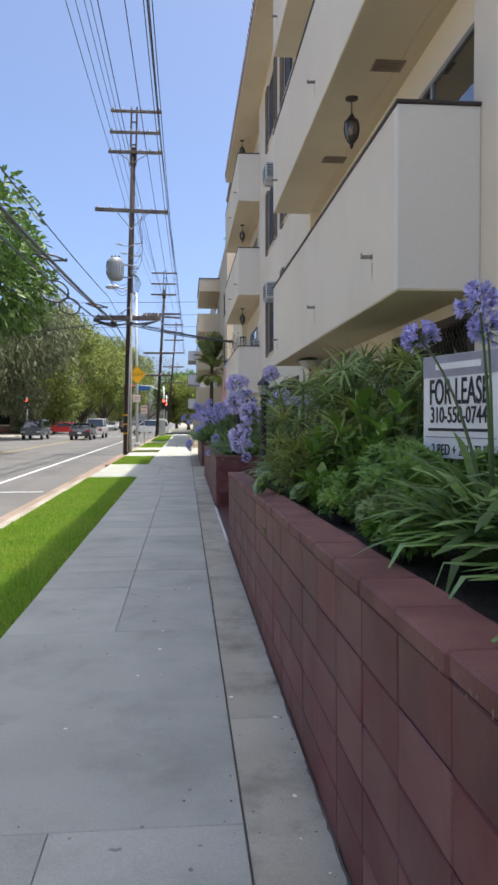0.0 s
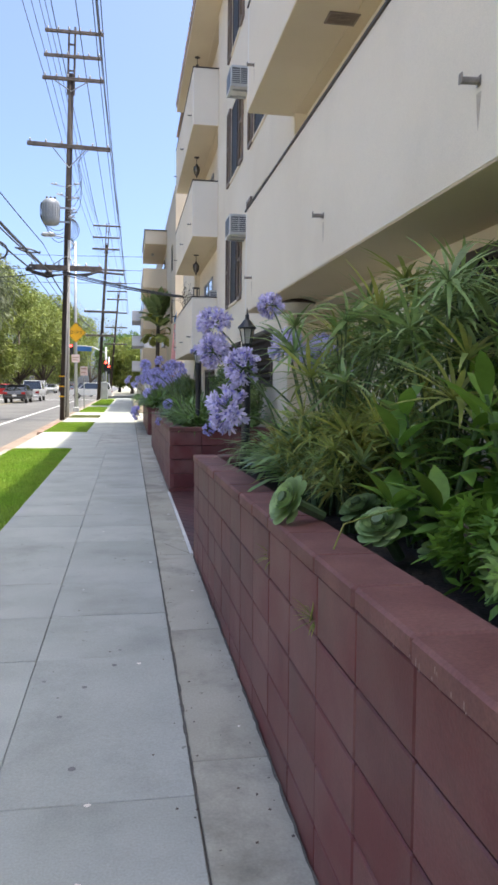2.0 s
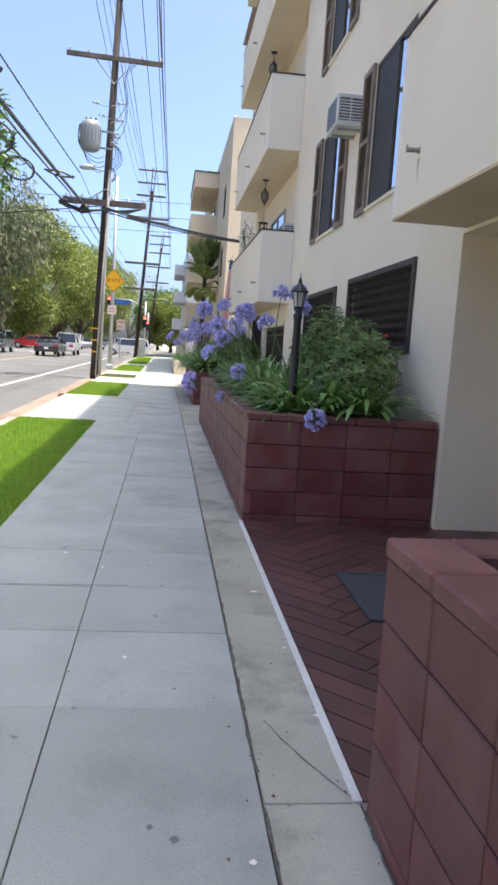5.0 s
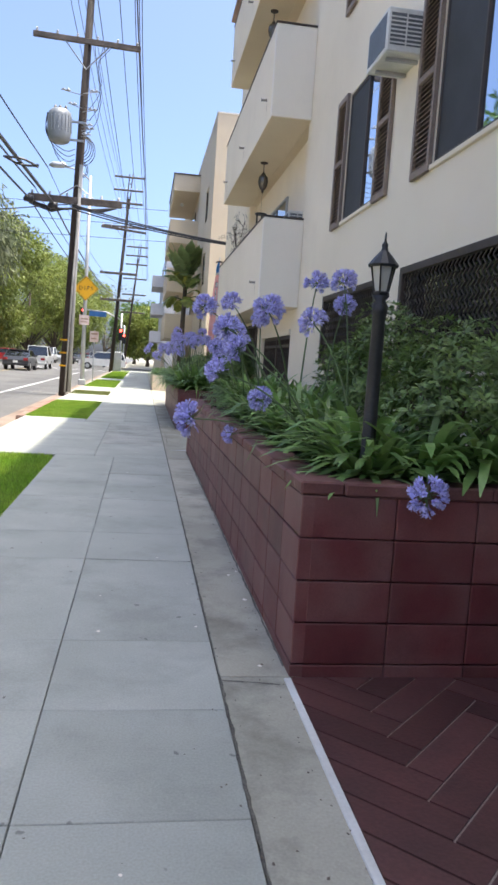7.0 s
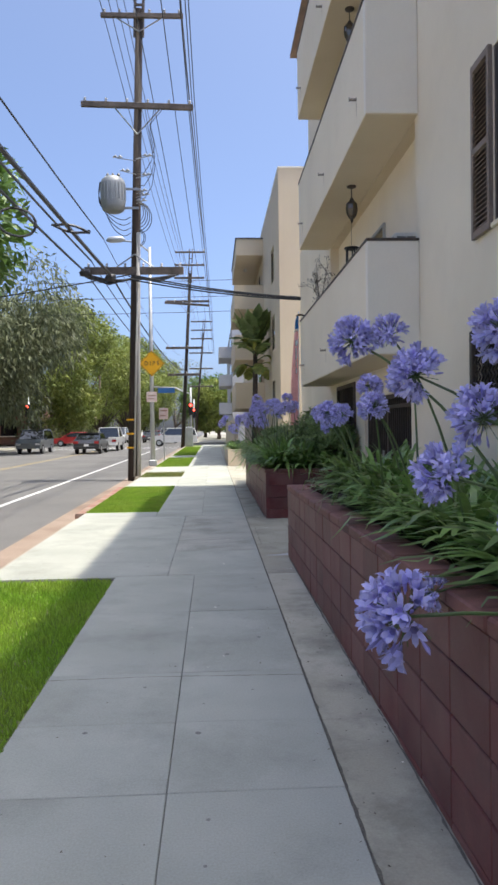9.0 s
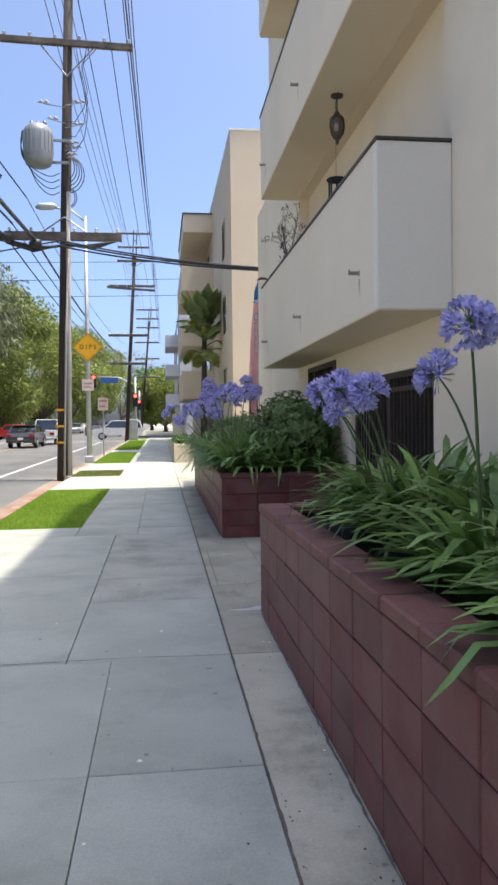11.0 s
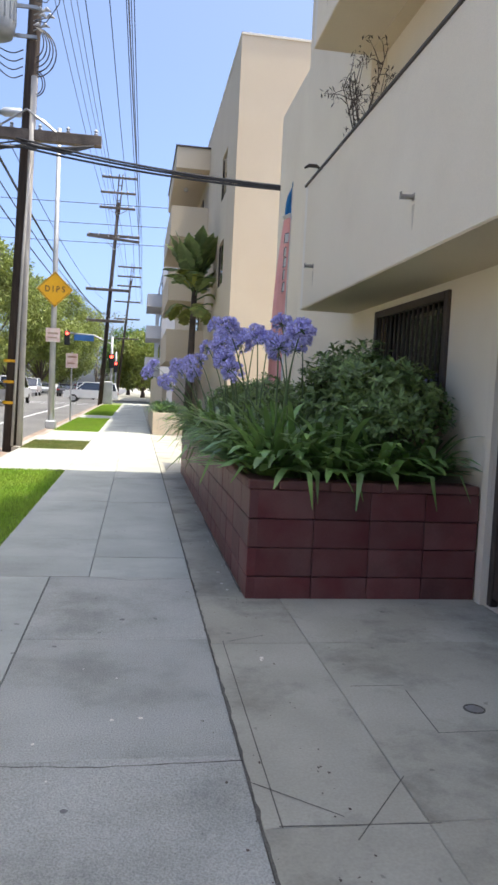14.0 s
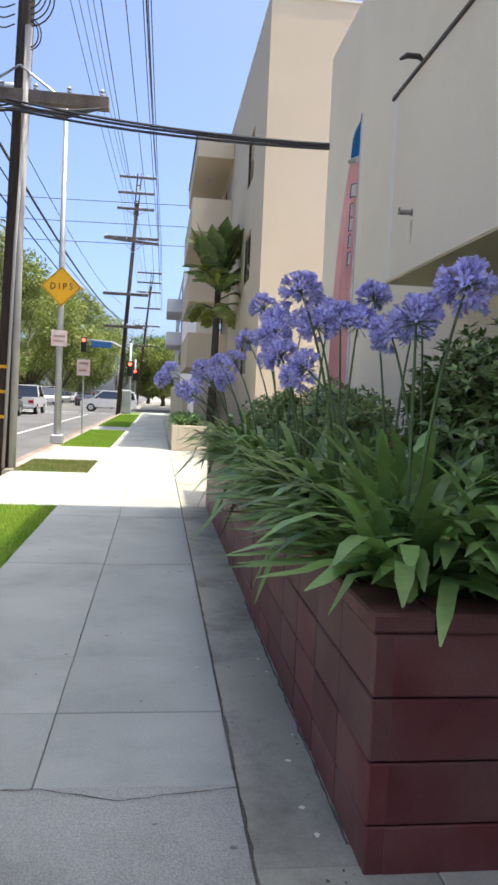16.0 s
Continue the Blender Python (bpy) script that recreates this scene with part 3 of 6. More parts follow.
    part("insect_screen", Mesh().box(0.02, 0.03, mid + 0.03, d - 0.04, 0.04, h - 0.04), M["screen"], w, "dark grey insect screen")
    part("mullion", Mesh().box(0.012, 0.06, mid, mid + 0.03, 0.04, h - 0.04, 0.003), M["brownmetal"], w)
    part("sill", Mesh().box(-0.03, 0.10, -0.03, d + 0.03, -0.05, -0.002, 0.008), M["stucco"], w)


def shutter(y0, y1, z0, z1):
    s = thing("shutter", "brown louvred shutter fixed beside a window", "shutter", "louvred shutters", pose(WX - 0.045, y0, z0))
    d, h = y1 - y0, z1 - z0
    fr = Mesh()
    for a in ((0, 0.05, 0, h), (d - 0.05, d, 0, h), (0.05, d - 0.05, 0, 0.07), (0.05, d - 0.05, h - 0.07, h), (0.05, d - 0.05, h / 2 - 0.03, h / 2 + 0.03)):
        fr.box(0, 0.042, *a, 0.004)
    part("frame", fr, M["shutter"], s)
    part("backing", Mesh().box(0.034, 0.044, 0.05, d - 0.05, 0.07, h - 0.07), M["brownmetal"], s)
    n = int((h - 0.14) / 0.045)
    sl = Mesh().prism([(0.002, 0), (0.03, 0.03), (0.034, 0.026), (0.008, -0.004)], "y", 0.05, d - 0.05).data("louvre", M["shutter"])
    for k in range(n):
        part("louvre", sl, None, s, at=pose(0, 0, 0.08 + k * 0.045))


for i, (y0, y1, z0, z1) in enumerate(WINDOWS):
    window(y0, y1, z0, z1, "brown framed sliding window with a dark screen")
    shutter(y1 + 0.01, y1 + 0.46, z0 - 0.05, z1 + 0.03)
    if i % 2:
        shutter(y0 - 0.46, y0 - 0.01, z0 - 0.05, z1 + 0.03)


def lattice(y0, y1, z0, z1, diamond=True):
    g = thing("window_grille", "dark brown security grille over a ground floor window", "window grille", "ground floor grilles", pose(WX - 0.03, y0, z0))
    d, h = y1 - y0, z1 - z0
    fr = Mesh()
    for a in ((0, 0.07, 0, h), (d - 0.07, d, 0, h), (0.07, d - 0.07, 0, 0.07), (0.07, d - 0.07, h - 0.07, h)):
        fr.box(0, 0.06, *a, 0.006)
    part("frame", fr, M["brownmetal"], g)
    if diamond:
        n = int(d / 0.085)
        net = Mesh()
        for k in range(n):
            yy = 0.07 + (d - 0.14) * (k + 0.5) / n
            pts = [(0.03 + 0.0 * i, yy + (0.03 if i % 2 else -0.03), 0.07 + (h - 0.14) * i / 16) for i in range(17)]
            net.tube(pts, 0.009, 4, False)
        part("expanded_mesh", net, M["brownmetal"], g)
    else:
        n = int(d / 0.11)
        for k in range(1, n):
            part("bar", Mesh().box(0.02, 0.035, d * k / n - 0.008, d * k / n + 0.008, 0.07, h - 0.07), M["brownmetal"], g)
    part("window_pane", Mesh().box(0.12, 0.13, 0.02, d - 0.02, 0.02, h - 0.02), M["glass"], g)


for q in GRILLES:
    lattice(*q)
lattice(*WIN3, diamond=False)

gate = thing("security_gate", "dark brown barred security gate in the stucco wall", "gate", at=pose(WX + 0.02, GATE[0], 0))
gd, gh = GATE[1] - GATE[0], GATE[3]
fr = Mesh()
for a in ((0, 0.06, 0, gh), (gd - 0.06, gd, 0, gh), (0.06, gd - 0.06, gh - 0.06, gh), (gd / 2 - 0.04, gd / 2 + 0.04, 0.05, gh - 0.06)):
    fr.box(0, 0.06, *a, 0.006)
part("gate_frame", fr, M["brownmetal"], gate)
for z in (0.06, 0.95, gh - 0.2):
    part("rail", Mesh().box(0.01, 0.05, 0.06, gd - 0.06, z, z + 0.05, 0.004), M["brownmetal"], gate)
bar = Mesh().box(0.02, 0.042, -0.011, 0.011, 0.05, gh - 0.06).data("bar", M["brownmetal"])
for k in range(1, 24):
    if abs(gd * k / 24 - gd / 2) > 0.06:
        part("bar", bar, None, gate, at=pose(0, gd * k / 24, 0))
part("kick_plate", Mesh().box(0.015, 0.02, 0.06, gd - 0.06, 0.06, 0.5), M["brownmetal"], gate)
part("door_handle", Mesh().box(-0.05, -0.02, gd / 2 + 0.09, gd / 2 + 0.12, 0.95, 1.15, 0.006).box(-0.02, 0.02, gd / 2 + 0.09, gd / 2 + 0.12, 1.0, 1.02), M["greymetal"], gate)
# added black sheet, painting in the shade seen through the bars
struct("gate_backing", Mesh().box(WX + 0.45, WX + 0.5, GATE[0] - 0.1, GATE[1] + 0.1, 0, 2.2), M["ink"], "black sheet standing in for shade behind the gate", "wall")
frame_trim = struct("gate_trim", Mesh().box(WX - 0.03, WX - 0.002, GATE[1], GATE[1] + 0.09, 0, GATE[3] + 0.09).box(WX - 0.03, WX - 0.002, GATE[0], GATE[1], GATE[3], GATE[3] + 0.09), M["stucco"], "cream plaster trim round the gate", "trim")

# entrance doors
ed = thing("entrance_door", "dark framed glass entrance door in the recess", "door", at=pose(3.66, 9.3, 0))
fr = Mesh()
for a in ((0, 0.08, 0, 2.1), (1.62, 1.7, 0, 2.1), (0.08, 1.62, 2.0, 2.1), (0.81, 0.89, 0.1, 2.0), (0.08, 1.62, 0, 0.12)):
    fr.box(-0.03, 0.035, *a, 0.005)
part("frame", fr, M["brownmetal"], ed)
for a in ((0.08, 0.81), (0.89, 1.62)):
    part("glass_pane", Mesh().box(0.0, 0.01, *a, 0.12, 2.0), M["glass"], ed)
part("door_handle", Mesh().tube([(-0.03, 0.76, 0.9), (-0.07, 0.76, 0.92), (-0.07, 0.76, 1.2), (-0.03, 0.76, 1.22)], 0.012, 8), M["galvan"], ed)

# sliding doors in the balcony recesses
for bal in (B1, B2):
    for z in SOFFIT[bal]:
        sd = thing("sliding_door", "dark glass sliding door at the back of a balcony", "door", "balcony doors", pose(2.88, bal[0] + (0.41 if bal is B1 else 2.4), z + 0.17))
        fr = Mesh()
        for a in ((0, 0.05, 0, 2.1), (2.15, 2.2, 0, 2.1), (0.05, 2.15, 2.05, 2.1), (1.08, 1.13, 0, 2.05)):
            fr.box(-0.02, 0.045, *a, 0.004)
        part("frame", fr, M["greymetal"], sd)
        part("glass_pane", Mesh().box(0.0, 0.01, 0.05, 1.08, 0, 2.05), M["glass"], sd)
        part("glass_pane", Mesh().box(0.012, 0.022, 1.13, 2.15, 0, 2.05), M["glass"], sd)


def air_conditioner(y, z, x=WX, label="white window air conditioner jutting from the wall", depth=0.46):
    a = thing("air_conditioner", label, "air conditioner", "wall air conditioners", pose(x, y, z))
    w, h = 0.60, 0.39
    part("case", Mesh().box(-depth, 0.02, 0, w, 0, h, 0.012), M["whitemetal"], a)
    part("condenser_grid", Mesh().box(-depth - 0.004, -depth + 0.02, 0.04, w - 0.04, 0.04, h - 0.04), M["coil"], a, "dark condenser grid")
    for side, yy in ((-1, -0.003), (1, w + 0.003)):
        for x0 in (-depth + 0.03, -depth * 0.5 + 0.01):
            part("vent_recess", Mesh().box(x0, x0 + depth * 0.4, min(yy, yy - side * 0.004), max(yy, yy - side * 0.004), 0.06, h - 0.05), M["coil"], a)
            for k in range(7):
                part("louvre", Mesh().box(x0, x0 + depth * 0.4, yy - 0.003, yy + 0.003, 0.075 + 0.037 * k, 0.088 + 0.037 * k), M["whitemetal"], a)
    for yy in (0.12, w - 0.16):
        part("bracket", Mesh().box(-depth + 0.05, 0.02, yy, yy + 0.04, -0.03, -0.002), M["galvan"], a)
    return a


for dz in (0.0, 2.72):
    air_conditioner(15.62, 4.37 + dz, depth=0.36)
air_conditioner(21.15, 3.64, 2.9, "white air conditioner above a balcony parapet", 0.30)


def lantern(x, y, z):
    l = thing("hanging_lantern", "dark bronze hanging lantern under a balcony", "lantern", "balcony lanterns", pose(x, y, z))
    part("ceiling_rose", Mesh().lathe([(0.075, 0), (0.07, -0.02), (0.02, -0.035)], (0, 0, -0.001), 14), M["brownmetal"], l)
    part("stem", Mesh().tube([(0, 0, -0.03), (0, 0, -0.20)], 0.008, 6), M["brownmetal"], l)
    part("cap", Mesh().lathe([(0.012, -0.18), (0.03, -0.2), (0.035, -0.22), (0.085, -0.27), (0.09, -0.285)], (0, 0, 0), 8), M["brownmetal"], l)
    part("glass_body", Mesh().lathe([(0.078, -0.286), (0.085, -0.36), (0.07, -0.44), (0.045, -0.48)], (0, 0, 0), 8), M["lanternglass"], l)
    cage = Mesh()
    for k in range(8):
        a = 2 * math.pi * k / 8
        cage.tube([(r * math.cos(a), r * math.sin(a), zz) for r, zz in ((0.082, -0.286), (0.09, -0.36), (0.075, -0.44), (0.048, -0.485))], 0.006, 4)
    part("cage", cage, M["brownmetal"], l)
    part("finial", Mesh().lathe([(0.05, -0.484), (0.05, -0.5), (0.02, -0.52), (0.025, -0.54), (0.004, -0.58)], (0, 0, 0), 8), M["brownmetal"], l)


for bal, y in ((B1, 7.15), (B2, 23.1)):
    for z in (*SOFFIT[bal][1:], 10.78):
        lantern(2.42, y, z)
chime = thing("wind_chime", "dark wind chime hanging from a balcony ceiling", "wind chime", at=pose(2.44, 23.25, SOFFIT[B2][1]))
part("cord", Mesh().tube([(0, 0, 0), (0, 0, -0.92)], 0.003, 4), M["wire"], chime)
part("disc", Mesh().lathe([(0.11, -0.92), (0.12, -0.93), (0.11, -0.945)], (0, 0, 0), 16), M["blackmetal"], chime)
for k in range(5):
    a = 2 * math.pi * k / 5
    part("tube", Mesh().tube([(0.09 * math.cos(a), 0.09 * math.sin(a), -0.94), (0.09 * math.cos(a), 0.09 * math.sin(a), -1.22 - 0.03 * k)], 0.01, 6), M["blackmetal"], chime)
for y in (6.36, 9.1):
    v = thing("ceiling_vent", "small louvred vent in a balcony ceiling", "vent", "balcony vents", pose(2.62, y, 5.238))
    part("frame", Mesh().box(-0.16, 0.16, -0.12, -0.1, -0.012, 0).box(-0.16, 0.16, 0.1, 0.12, -0.012, 0).box(-0.16, -0.14, -0.1, 0.1, -0.012, 0).box(0.14, 0.16, -0.1, 0.1, -0.012, 0), M["shutter"], v)
    for k in range(6):
        part("slat", Mesh().box(-0.14, 0.14, -0.09 + 0.034 * k, -0.075 + 0.034 * k, -0.01, 0), M["shutter"], v)
cl = thing("ceiling_light", "frosted bowl ceiling light at the entrance", "ceiling light", at=pose(2.45, 10.1, 2.53))
part("bowl", Mesh().lathe([(0.012, -0.17), (0.08, -0.15), (0.16, -0.10), (0.19, -0.05), (0.20, -0.04)], (0, 0, 0), 20), M["dome"], cl, smooth=True)
part("rim", Mesh().lathe([(0.2, -0.05), (0.205, -0.03), (0.1, 0.0)], (0, 0, 0), 20), M["brownmetal"], cl, smooth=True)
part("finial", Mesh().lathe([(0.005, -0.21), (0.016, -0.19), (0.012, -0.165)], (0, 0, 0), 10), M["brownmetal"], cl)
dm = thing("door_mat", "dark grey ribbed rubber mat on the entry tiles", "mat", at=pose(1.54, 9.72, 0.002))
part("pad", Mesh().box(0, 1.5, 0, 0.85, 0, 0.012, 0.004), M["rubber"], dm)
part("border", Mesh().box(0, 1.5, 0, 0.04, 0.0125, 0.015).box(0, 1.5, 0.81, 0.85, 0.0125, 0.015).box(0, 0.04, 0.04, 0.81, 0.0125, 0.015), M["rubber"], dm)
hl = thing("rail_bracket", "small dark metal bracket clipped to a balcony rail", "bracket", at=pose(2.06, 26.6, 3.78))
part("plate", Mesh().tube([(0.04, 0, 0.0), (0.0, 0, 0.03), (-0.08, 0, 0.03), (-0.13, 0, 0.0)], [0.012, 0.02, 0.02, 0.01], 8), M["brownmetal"], hl)

# ---- lamp posts in the planters ----


def lamp_post(x, y, z0, top):
    l = thing("lamp_post", "black metal garden lamp post with a glass lantern", "lamp post", "garden lamp posts", pose(x, y, z0))
    h = top - z0
    f = 0.76
    hd = h - 0.42 * f

    def up(profile):
        return [(r * f, hd + z * f) for r, z in profile]

    part("post", Mesh().lathe([(0.05, -0.3), (0.05, 0.12), (0.038, 0.15), (0.034, hd - 0.10), (0.041, hd - 0.085), (0.041, hd - 0.05), (0.026, hd - 0.025), (0.045, hd)], (0, 0, 0), 14), M["blackmetal"], l, smooth=True)
    part("lantern_base", Mesh().lathe(up([(0.055, 0), (0.06, 0.02), (0.05, 0.03)]), (0, 0, 0), 6), M["blackmetal"], l)
    part("glass_body", Mesh().lathe(up([(0.048, 0.03), (0.078, 0.19)]), (0, 0, 0), 6), M["glasslamp"], l)
    for k in range(6):
        c, n = math.cos(math.pi * k / 3), math.sin(math.pi * k / 3)
        part("lantern_bar", Mesh().tube([(r * c, r * n, z) for r, z in up([(0.05, 0.03), (0.082, 0.19)])], 0.005, 4), M["blackmetal"], l)
    part("roof", Mesh().lathe(up([(0.10, 0.19), (0.105, 0.205), (0.06, 0.26), (0.025, 0.30), (0.02, 0.32), (0.022, 0.34), (0.008, 0.36), (0.004, 0.42)]), (0, 0, 0), 12), M["blackmetal"], l)


lamp_post(1.47, 7.78, 0.82, 2.17)
lamp_post(1.50, 12.47, 0.82, 2.14)

# ---- leasing board ----
fs = thing("lease_sign", "white leasing board with a grey band among the plants", "sign", at=pose(1.88, 2.95, 1.35, 0, 0, -73))
part("board", Mesh().box(0, 0.66, 0, 0.012, 0.0, 0.57, 0.003), M["signwhite"], fs)
part("header_band", Mesh().box(0.002, 0.658, -0.003, 0, 0.45, 0.568), M["signgrey"], fs)
part("stake", Mesh().box(0.08, 0.11, 0.013, 0.033, -0.6, 0.55), M["galvan"], fs)
part("stake", Mesh().box(0.55, 0.58, 0.013, 0.033, -0.6, 0.55), M["galvan"], fs)
text("FOR LEASE", 0.20, pose(0.31, -0.004, 0.36, 90), M["ink"], fs, squeeze=0.52, bold=0.002)
text("310-550-0744", 0.125, pose(0.31, -0.004, 0.235, 90), M["ink"], fs, squeeze=0.68, bold=0.001)
text("2 BED + 2 BATH", 0.085, pose(0.31, -0.004, 0.045, 90), M["ink"], fs, squeeze=0.75)
part("lettering_bar", Mesh().box(0.05, 0.58, -0.003, 0, 0.15, 0.166), M["ink"], fs)
part("divider_line", Mesh().box(0.03, 0.62, -0.003, 0, 0.115, 0.118), M["ink"], fs)
part("logo_bar", Mesh().box(0.12, 0.5, -0.006, -0.004, 0.49, 0.525), M["signwhite"], fs)

# ---- feather flag ----
ff = thing("feather_flag", "faded red and blue feather flag on a white pole", "flag", at=pose(2.2, 28.63, 0.70) @ Matrix.Diagonal((0.52, 0.72, 0.615, 1)))
part("pole", Mesh().tube([(0, 0, 0), (0.02, 0, 3.5), (0.05, 0, 5.72)], [0.03, 0.022, 0.008], 8), M["whitemetal"], ff)


def cloth(z0, z1, w0, w1, key, n=12, x=0.0):
    m = Mesh()
    vs, fcs = [], []
    for i in range(n + 1):
        u = i / n
        z = z0 + (z1 - z0) * u
        w = w0 + (w1 - w0) * u + 0.08 * math.sin(math.pi * u)
        for j in range(5):
            v = j / 4
            vs.append((0.03 + x - w * v, 0.06 * math.sin(3.2 * v + 5 * u) * v, z - 0.05 * v * v))
    for i in range(n):
        for j in range(4):
            a = i * 5 + j
            fcs.append((a, a + 1, a + 6, a + 5))
    m.add(vs, fcs)
    return part("cloth", m, M[key], ff)


cloth(1.3, 4.95, 0.40, 0.16, "flagred")
cloth(4.95, 5.05, 0.16, 0.15, "flagwhite", 2)
cloth(5.05, 5.70, 0.16, -0.04, "flagblue", 5)
for k, (z, w) in enumerate(((4.5, 0.11), (4.2, 0.06), (3.98, 0.07), (3.72, 0.05), (3.45, 0.06))):
    part("lettering_bar", Mesh().prism([(-0.13, z - 0.12), (-0.13 + w, z - 0.09), (-0.12 + w, z + 0.12), (-0.12, z + 0.09)], "y", -0.060, -0.055), M["flagteal"], ff)
    part("lettering_bar", Mesh().prism([(-0.115, z - 0.10), (-0.13 + w, z - 0.08), (-0.125 + w, z + 0.10), (-0.105, z + 0.08)], "y", -0.066, -0.061), M["flagwhite"], ff)

# ---- poles and wires ----


def pole(x, y, h, lean, label, arms, base_r=0.17, top_z=14.95, tilt=0.0):
    p = thing("utility_pole", label, "utility pole", "utility poles along the street", pose(x, y, 0))
    top = Vector((lean[0], lean[1], h))
    part("pole_shaft", Mesh().tube([(0, 0, -0.3), top * (top_z * 0.5 / h), top * (top_z / h)], [base_r, base_r * 0.85, base_r * 0.68], 14), M["polewood"], p, smooth=True)
    if top_z < h:
        for s in (-1, 1):
            part("pole_top_post", Mesh().tube([top * ((top_z - 0.9) / h) + Vector((s * 0.13, -0.06, 0)), top + Vector((s * 0.13, -0.06, 0))], 0.045, 8), M["armwood"], p)
        for k in range(3):
            c = top * ((top_z + 0.12 + 0.55 * k) / h)
            part("spacer", Mesh().box(c.x - 0.13, c.x + 0.13, c.y - 0.09, c.y - 0.03, c.z - 0.03, c.z + 0.03), M["armwood"], p)
    for z, xl, xr, yo, th, br in arms:
        c = top * (z / h)
        drop = tilt if br > 0.7 else 0.0
        a = part("crossarm", Mesh().box(xl, xr, c.y - 0.2 + yo, c.y - 0.2 + yo + th, -th * 0.65, th * 0.65, 0.01), M["armwood"], p, at=pose(0, 0, z, 0, drop))
        if br:
            for s in (-1, 1):
                part("brace", Mesh().tube([(c.x + s * 0.75, c.y - 0.14 + yo, -0.05), (c.x, c.y - 0.14 + yo, -br)], 0.022, 6), M["greymetal"], a)
        for k in range(6):
            xx = xl + 0.12 + (xr - xl - 0.24) * k / 5
            part("insulator", Mesh().lathe([(0.02, 0), (0.05, 0.04), (0.025, 0.07), (0.05, 0.10), (0.015, 0.14)], (xx, c.y - 0.2 + yo + th / 2, th * 0.65), 8), M["ceramic"], a)
    return p


PX, PY = -2.42, 35.45
p1 = pole(PX, PY, 16.9, (0.52, 0.0), "tall dark creosoted utility pole with crossarms and transformer", [(16.65, -0.62, 1.86, 0, 0.10, 0), (15.63, -0.68, 1.78, 0, 0.10, 0), (14.68, -0.75, 1.86, 0, 0.11, 0.5), (11.85, -1.42, 2.14, 0, 0.13, 0.9), (6.6, -1.40, 1.75, 0, 0.17, 0)], tilt=1.5)
tr = part("transformer", Mesh().lathe([(0.05, -0.03), (0.24, 0), (0.33, 0.05), (0.37, 0.16), (0.385, 0.30), (0.385, 0.86), (0.36, 0.98), (0.26, 1.08), (0.10, 1.12)], (-0.42, -0.42, 8.38), 22), M["tank"], p1, "grey ribbed transformer can", True)
for xx in (-0.58, -0.42, -0.24):
    part("bushing", Mesh().lathe([(0.03, 0), (0.06, 0.03), (0.035, 0.06), (0.055, 0.09), (0.02, 0.15)], (xx, -0.40, 9.46), 8), M["blackmetal"], tr)
for zz in (8.55, 9.15):
    part("bracket", Mesh().box(-0.30, 0.36, -0.20, -0.15, zz, zz + 0.07), M["greymetal"], tr)
ribs = Mesh()
for k in range(20):
    a = 2 * math.pi * k / 20
    ribs.box(-0.42 + 0.388 * math.cos(a) - 0.012, -0.42 + 0.388 * math.cos(a) + 0.012, -0.42 + 0.388 * math.sin(a) - 0.012, -0.42 + 0.388 * math.sin(a) + 0.012, 8.70, 9.22)
part("cooling_rib", ribs, M["tank"], tr)
part("conduit", Mesh().tube([(0.22, -0.16, 0), (0.26, -0.16, 4), (0.33, -0.16, 7.8)], 0.065, 10), M["cableduct"], p1, "grey cable conduit", True)
part("conduit", Mesh().tube([(0.08, -0.24, 0), (0.2, -0.24, 4), (0.3, -0.24, 6.0)], 0.03, 8), M["cableduct"], p1, "thin cable conduit", True)
for z in (0.9, 1.35, 1.8):
    part("reflector_band", Mesh().tube([(0.008, 0, z), (0.009, 0, z + 0.06)], 0.185, 14), M["signyellow"], p1, "yellow reflector band")
R2 = random.Random(3)
for k, (xx, z) in enumerate(((-0.05, 9.72), (0.62, 9.60), (0.48, 9.10), (0.55, 8.98), (0.45, 8.78), (-0.28, 10.15), (0.66, 10.2))):
    part("insulator", Mesh().tube([(xx - 0.16, -0.24, z + 0.02), (xx - 0.06, -0.24, z + 0.05), (xx, -0.24, z), (xx + 0.07, -0.24, z + 0.05), (xx + 0.17, -0.24, z + 0.01)], [0.012, 0.05, 0.025, 0.05, 0.012], 8), M["ceramic"], p1)
    part("bracket", Mesh().tube([(0.28, -0.16, z - 0.06), (xx, -0.22, z)], 0.014, 5), M["greymetal"], p1)
for k in range(5):
    # slack loops bowed out on the street lamp side
    rx, rz = 0.42 - 0.06 * k, 0.50 - 0.05 * k
    pts = [(0.33 + rx * math.sin(u) * 1.05, -0.25 - 0.02 * k, 8.25 + 0.04 * k + rz * math.cos(u)) for u in [0.1 + 2.9 * i / 10 for i in range(11)]]
    part("jumper_cable", Mesh().tube(pts, 0.014, 5), M["wire"], p1)
for k in range(2):
    pts = [(0.36 + (0.20 - 0.05 * k) * math.sin(u), -0.25, 7.62 + (0.26 - 0.04 * k) * math.cos(u)) for u in [0.1 + 2.9 * i / 8 for i in range(9)]]
    part("jumper_cable", Mesh().tube(pts, 0.013, 5), M["wire"], p1)
for k in range(4):
    # drops from the can sagging to the pole
    e = Vector((0.10, -0.24, 8.28 - 0.17 * k))
    pts = [(-0.76 - 0.02 * k, -0.5, 9.3), (-0.88, -0.52, 8.85), (-0.80 + 0.05 * k, -0.5, 8.5 - 0.05 * k), (-0.45, -0.4, 8.25 - 0.13 * k), (-0.12, -0.3, 8.14 - 0.17 * k), e]
    pts = [Vector(p) for p in pts]
    for _ in range(2):
